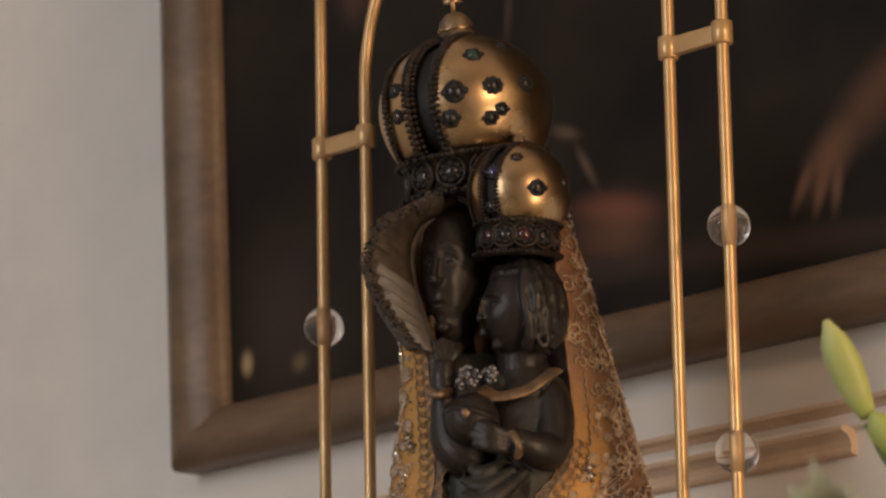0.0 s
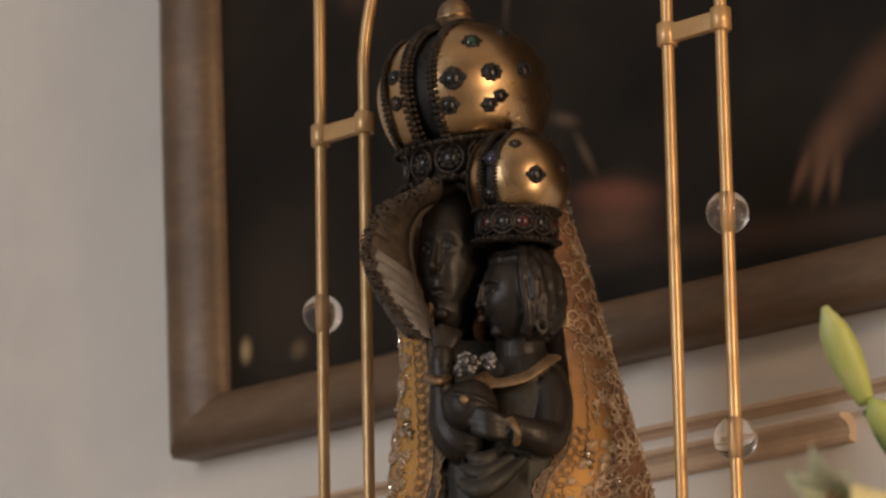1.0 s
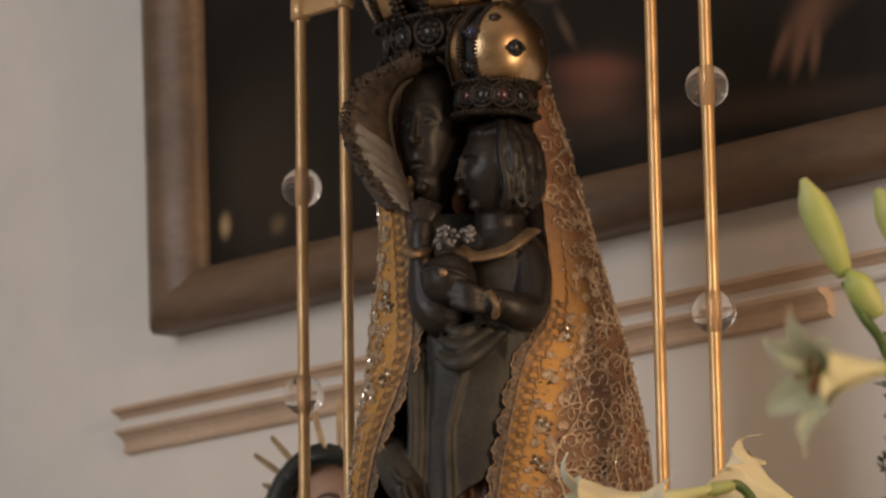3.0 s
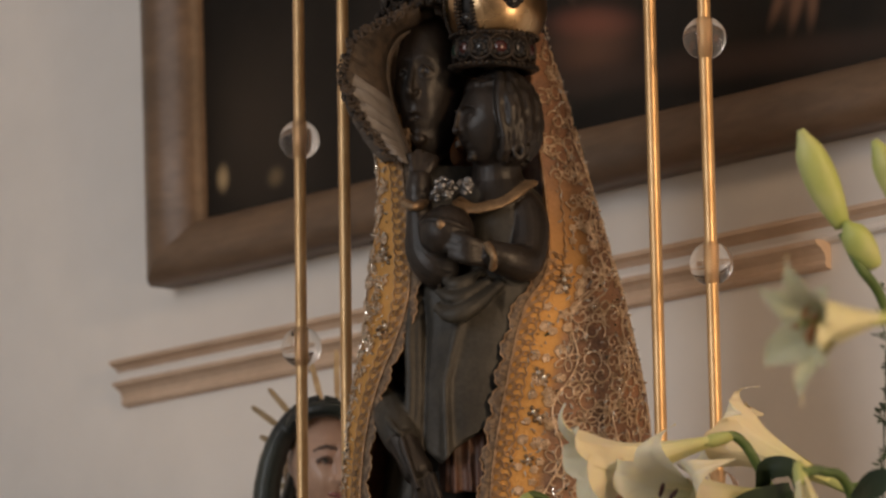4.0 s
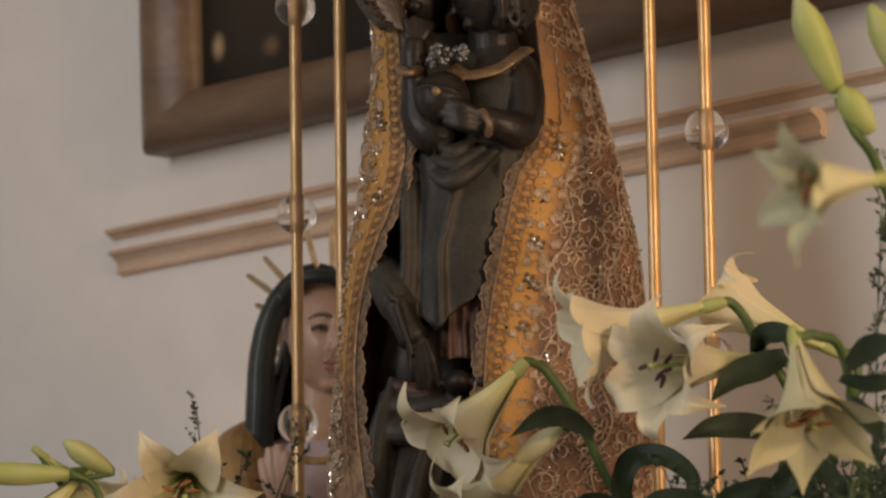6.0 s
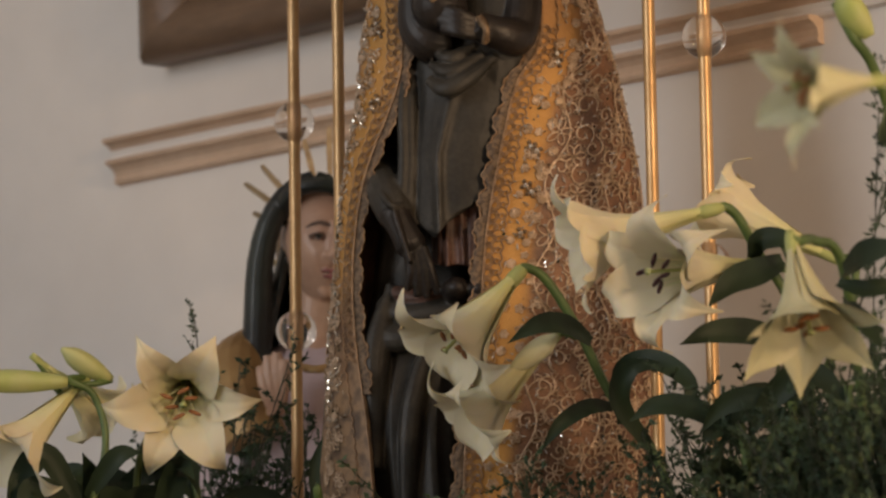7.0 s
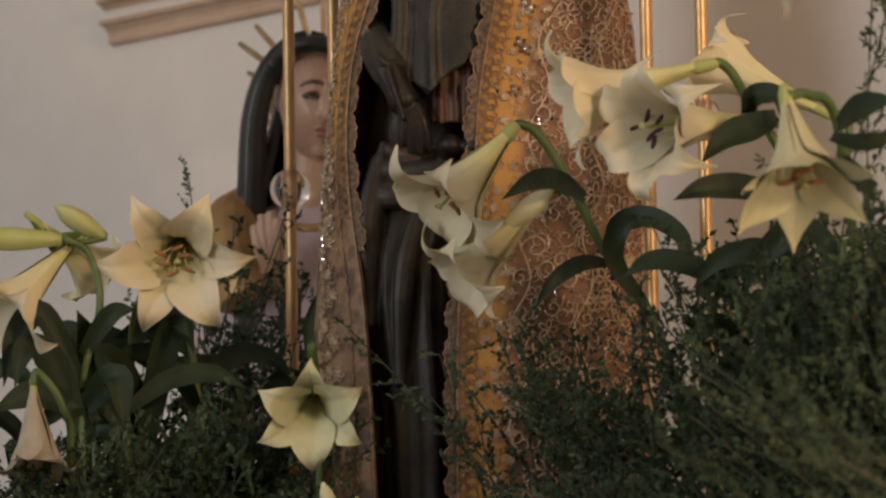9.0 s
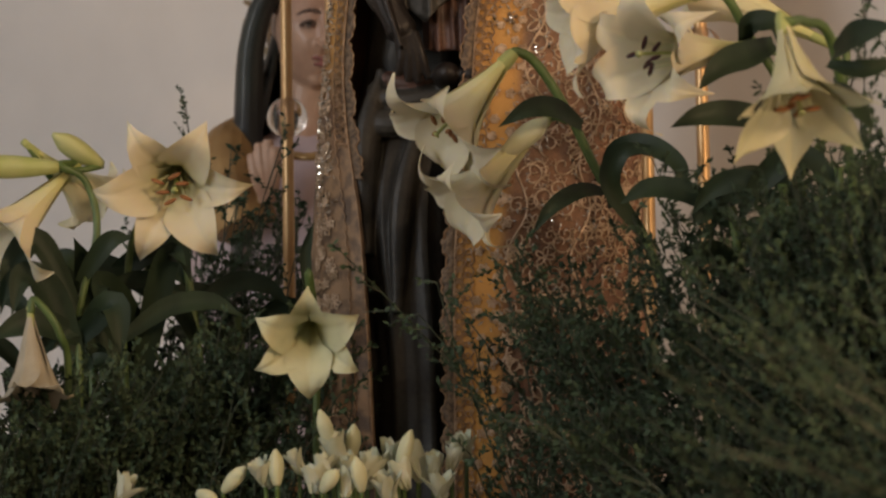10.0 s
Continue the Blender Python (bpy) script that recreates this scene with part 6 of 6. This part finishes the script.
def small_blossoms():
    rnd = random.Random(21)
    for k, (c, r) in enumerate((((-0.0710, -0.3000, 1.7607), 0.018), ((-0.0468, -0.3100, 1.7426), 0.017), ((-0.0273, -0.2800, 1.7589), 0.016), ((-0.0030, -0.2900, 1.7505), 0.019), ((0.0390, -0.2700, 1.7659), 0.015), ((-0.1345, -0.3000, 1.7447), 0.015),
                                ((-0.0924, -0.3300, 1.7372), 0.014), ((-0.2587, -0.3000, 1.7322), 0.016), ((0.0162, -0.3100, 1.7294), 0.016), ((-0.0274, -0.3300, 1.7265), 0.017), ((-0.1058, -0.2800, 1.7553), 0.013), ((-0.0560, -0.3250, 1.7480), 0.014), ((-0.0380, -0.2950, 1.7530), 0.013), ((-0.0150, -0.3200, 1.7400), 0.015), ((0.0100, -0.2950, 1.7480), 0.014), ((0.0260, -0.2850, 1.7560), 0.013), ((-0.0820, -0.3150, 1.7490), 0.013), ((-0.0640, -0.3400, 1.7330), 0.014))):
        o = thing("blossom", Matrix.Translation(c), "small white cupped blossom among green buds", "flower", "white blossoms")
        lean = Euler((rnd.uniform(0.1, 0.6), rnd.uniform(-0.4, 0.4), rnd.random() * 6)).to_matrix().to_4x4()
        for j in range(7):
            bm = bmesh.new()
            rows = []
            for i in range(8):
                f = i / 7
                w = r * 0.46 * math.sin(math.pi * (0.12 + 0.80 * f)) ** 0.7
                h, rad = r * (2.1 * f - 0.5 - 0.25 * f * f), r * (0.18 + 0.45 * f ** 1.3) * (0.6 if j > 3 else 1)
                rows.append([bm.verts.new((rad - w * 0.5 * v * v, w * v, h + 0.001 * math.sin(5 * v + j))) for v in (-1, -0.5, 0, 0.5, 1)])
            for r0, r1 in zip(rows, rows[1:]):
                for q in range(4):
                    bm.faces.new((r0[q], r0[q + 1], r1[q + 1], r1[q]))
            part("petal", bm, WHITE_PETAL, o, "", True, lean @ Matrix.Rotation(j * 2.4, 4, "Z") @ Matrix.Rotation(rnd.uniform(-0.15, 0.55), 4, "Y"))
        bm = bmesh.new()
        add_tube(bm, [(0, 0, -r * 0.4), (0, 0.01, -0.06), (0.005, 0.02, TOP - c[2])], 0.002, 6)
        part("stem", bm, STEM_GREEN, o)
    for a, b in (((-0.0764, -0.2700, 1.7703), (-0.0846, -0.2800, 1.7967)), ((-0.0606, -0.2800, 1.7619), (-0.0586, -0.2900, 1.7842)), ((-0.0200, -0.3000, 1.7477), (-0.0113, -0.3100, 1.7751)), ((-0.1721, -0.2800, 1.7368), (-0.1568, -0.2900, 1.7516)), ((-0.1245, -0.3100, 1.7390), (-0.1252, -0.3100, 1.7624)),
                 ((-0.0850, -0.3400, 1.7317), (-0.0750, -0.3500, 1.7443)), ((-0.0513, -0.3400, 1.7311), (-0.0547, -0.3500, 1.7522)), ((-0.1946, -0.2700, 1.7369), (-0.1814, -0.2800, 1.7297))):
        o = thing("flower_bud", pose(0, 0, 0), "pale green closed bud among white blossoms", "bud", "pale buds")
        lily_bud(o, a, Vector(a).lerp(Vector(b), 1.35), 0.0062, PETAL_GREEN)
        lily_stem(o, [a, (a[0], a[1] + 0.01, a[2] - 0.03), (a[0], a[1] + 0.03, TOP)], 0.002)


small_blossoms()

# ---- fine green filler foliage ----


def foliage(name, label, stems, seed, leaf=(0.0065, 0.0021), mat=None, spread=0.05, dens=1.0):
    """Sprays of thin twigs with many small leaflets; stems: foot, tip, twig count."""
    rnd = random.Random(seed)
    verts, faces, mats = [], [], []

    def leaflet(p, d):
        s = Vector((rnd.gauss(0, 1), rnd.gauss(0, 1), rnd.gauss(0, 1))).cross(d)
        if s.length < 1e-3:
            return
        s.normalize()
        l, w = leaf[0] * rnd.uniform(0.6, 1.4), leaf[1] * rnd.uniform(0.7, 1.3)
        up = d.cross(s) * w * 0.35
        i = len(verts)
        verts.extend((p, p + d * l * 0.45 + s * w + up, p + d * l, p + d * l * 0.45 - s * w + up, p + d * l * 0.5))
        faces.extend(((i, i + 1, i + 4), (i + 1, i + 2, i + 4), (i + 2, i + 3, i + 4), (i + 3, i, i + 4)))
        mats.extend((0, 0, 0, 0))

    def twig(a, b, r):
        d = (b - a).normalized()
        s = d.orthogonal().normalized()
        u = d.cross(s)
        i = len(verts)
        for p, q in ((a, r), (b, r * 0.6)):
            verts.extend((p + s * q, p - s * q * 0.5 + u * q * 0.87, p - s * q * 0.5 - u * q * 0.87))
        faces.extend(((i, i + 1, i + 4, i + 3), (i + 1, i + 2, i + 5, i + 4), (i + 2, i, i + 3, i + 5)))
        mats.extend((1, 1, 1))

    for base, tip, count in stems:
        base, tip = Vector(base), Vector(tip)
        axis = tip - base
        for _ in range(int(count * 1.45)):
            a = base + Vector((rnd.gauss(0, spread), rnd.gauss(0, spread * 0.6), 0))
            e = tip + Vector((rnd.gauss(0, spread * 1.2), rnd.gauss(0, spread * 0.8), rnd.gauss(0, spread * 0.6)))
            bow = Vector((rnd.gauss(0, 0.02), rnd.gauss(0, 0.02), 0.015))
            pts = [a.lerp(e, f) + bow * math.sin(math.pi * f) for f in np.linspace(0, 1, 9)]
            for p, q in zip(pts, pts[1:]):
                twig(p, q, 0.0010)
            for f in np.linspace(0.30, 1.0, int(15 * dens)):
                k = min(int(f * 8), 7)
                p = pts[k].lerp(pts[k + 1], f * 8 - k)
                d = ((pts[k + 1] - pts[k]).normalized() + Vector((rnd.gauss(0, 0.8), rnd.gauss(0, 0.7), rnd.gauss(0.1, 0.5)))).normalized()
                ln = rnd.uniform(0.018, 0.042) * (1.25 - 0.5 * f)
                q = p + d * ln
                twig(p, q, 0.0006)
                for g in np.linspace(0.12, 1, 10):
                    dd = (d * 0.8 + Vector((rnd.gauss(0, 0.8), rnd.gauss(0, 0.8), rnd.gauss(0.1, 0.8)))).normalized()
                    leaflet(p.lerp(q, g), dd)
    me = bpy.data.meshes.new(name)
    me.from_pydata([tuple(v) for v in verts], [], faces)
    me.materials.append(mat or FERN_GREEN)
    me.materials.append(TWIG)
    me.polygons.foreach_set("material_index", mats)
    me.update()
    return tagged(new(name, me), label, "foliage", kind="stuff")


foliage("foliage", "sparse dark green sprays of small leaves before the mantle", [
    ((0.20, -0.30, TOP), (-0.0171, -0.3000, 1.9340), 1), ((0.16, -0.28, TOP), (0.0779, -0.2800, 1.8852), 4), ((0.20, -0.32, TOP), (0.0918, -0.3400, 1.9129), 9), ((0.24, -0.36, TOP), (0.1236, -0.3800, 1.8693), 12),
    ((0.28, -0.40, TOP), (0.1597, -0.4200, 1.8504), 13), ((0.32, -0.46, TOP), (0.2394, -0.4600, 1.9252), 4), ((0.34, -0.50, TOP), (0.2120, -0.5000, 1.8602), 6), ((0.36, -0.55, TOP), (0.2646, -0.5500, 1.8909), 7),
    ((0.36, -0.6, TOP), (0.2498, -0.6000, 1.8087), 7), ((0.10, -0.30, TOP), (0.0849, -0.3200, 1.7834), 4), ((0.3, -0.6, TOP), (0.1708, -0.5500, 1.7826), 7), ((0.30, -0.52, TOP), (0.1176, -0.5000, 1.7691), 9)], 31, spread=0.032)
foliage("foliage", "dense dark green sprays of small leaves under the lilies", [
    ((0.38, -0.62, TOP), (0.2979, -0.6000, 1.9300), 16), ((0.40, -0.66, TOP), (0.3274, -0.6600, 1.9040), 19), ((0.44, -0.7, TOP), (0.3593, -0.7000, 1.9294), 19), ((0.46, -0.66, TOP), (0.3345, -0.6600, 1.8416), 20),
    ((0.42, -0.66, TOP), (0.2904, -0.6600, 1.8424), 19), ((0.40, -0.45, TOP), (0.2780, -0.4500, 1.9400), 5), ((0.42, -0.48, TOP), (0.3277, -0.4800, 1.9636), 14), ((0.46, -0.5, TOP), (0.3728, -0.5000, 1.9790), 16),
    ((0.38, -0.42, TOP), (0.3026, -0.4200, 1.8860), 16)], 35, spread=0.032)
foliage("foliage", "soft feathery fern fronds in front of the altar flowers", [
    ((0.46, -0.98, TOP), (0.2003, -1.0, 1.7768), 2), ((0.47, -0.98, TOP), (0.2605, -1.0, 1.8076), 3), ((0.48, -1.02, TOP), (0.2934, -1.05, 1.7473), 3), ((0.50, -0.95, TOP), (0.3335, -0.95, 1.8440), 3),
    ((0.42, -1.02, TOP), (0.2344, -1.05, 1.7171), 3), ((0.44, -1.06, TOP), (0.3126, -1.08, 1.6855), 3), ((0.40, -0.98, TOP), (0.1789, -1.0, 1.7060), 2)], 34, (0.0055, 0.0018), spread=0.022, dens=1.5)
foliage("foliage", "dark green leafy sprays behind white lilies", [
    ((-0.22, 0.20, TOP), (-0.1670, 0.2000, 2.0260), 16), ((-0.17, 0.19, TOP), (-0.1440, 0.1900, 1.9800), 14), ((-0.25, 0.05, TOP), (-0.1828, 0.0500, 1.9453), 10), ((-0.30, 0.04, TOP), (-0.2356, 0.0300, 1.9011), 8),
    ((-0.34, 0.02, TOP), (-0.2884, 0.0200, 1.8796), 8), ((-0.38, 0.0, TOP), (-0.3398, 0.0000, 1.8680), 6), ((-0.18, -0.12, TOP), (-0.1347, -0.1200, 1.8641), 24), ((-0.24, -0.14, TOP), (-0.1853, -0.1400, 1.8324), 27),
    ((-0.30, -0.16, TOP), (-0.2351, -0.1600, 1.8214), 27), ((-0.36, -0.18, TOP), (-0.3095, -0.1800, 1.8108), 24), ((-0.40, -0.2, TOP), (-0.3579, -0.2000, 1.8000), 18), ((-0.14, -0.24, TOP), (-0.1127, -0.2000, 1.7859), 7)], 32, spread=0.034)
foliage("foliage", "tall airy fern sprays beside the gilded rods", [
    ((0.40, -0.34, TOP), (0.3626, -0.6800, 2.1813), 3), ((0.36, -0.42, TOP), (0.2104, -0.4000, 1.9473), 8), ((0.34, -0.36, TOP), (0.2629, -0.4000, 1.9465), 8), ((0.42, -0.62, TOP), (0.3563, -0.6600, 1.9839), 8), ((-0.2, 0.1, TOP), (-0.2049, 0.1000, 2.1033), 3)], 33, (0.007, 0.0020), spread=0.03, dens=1.3)
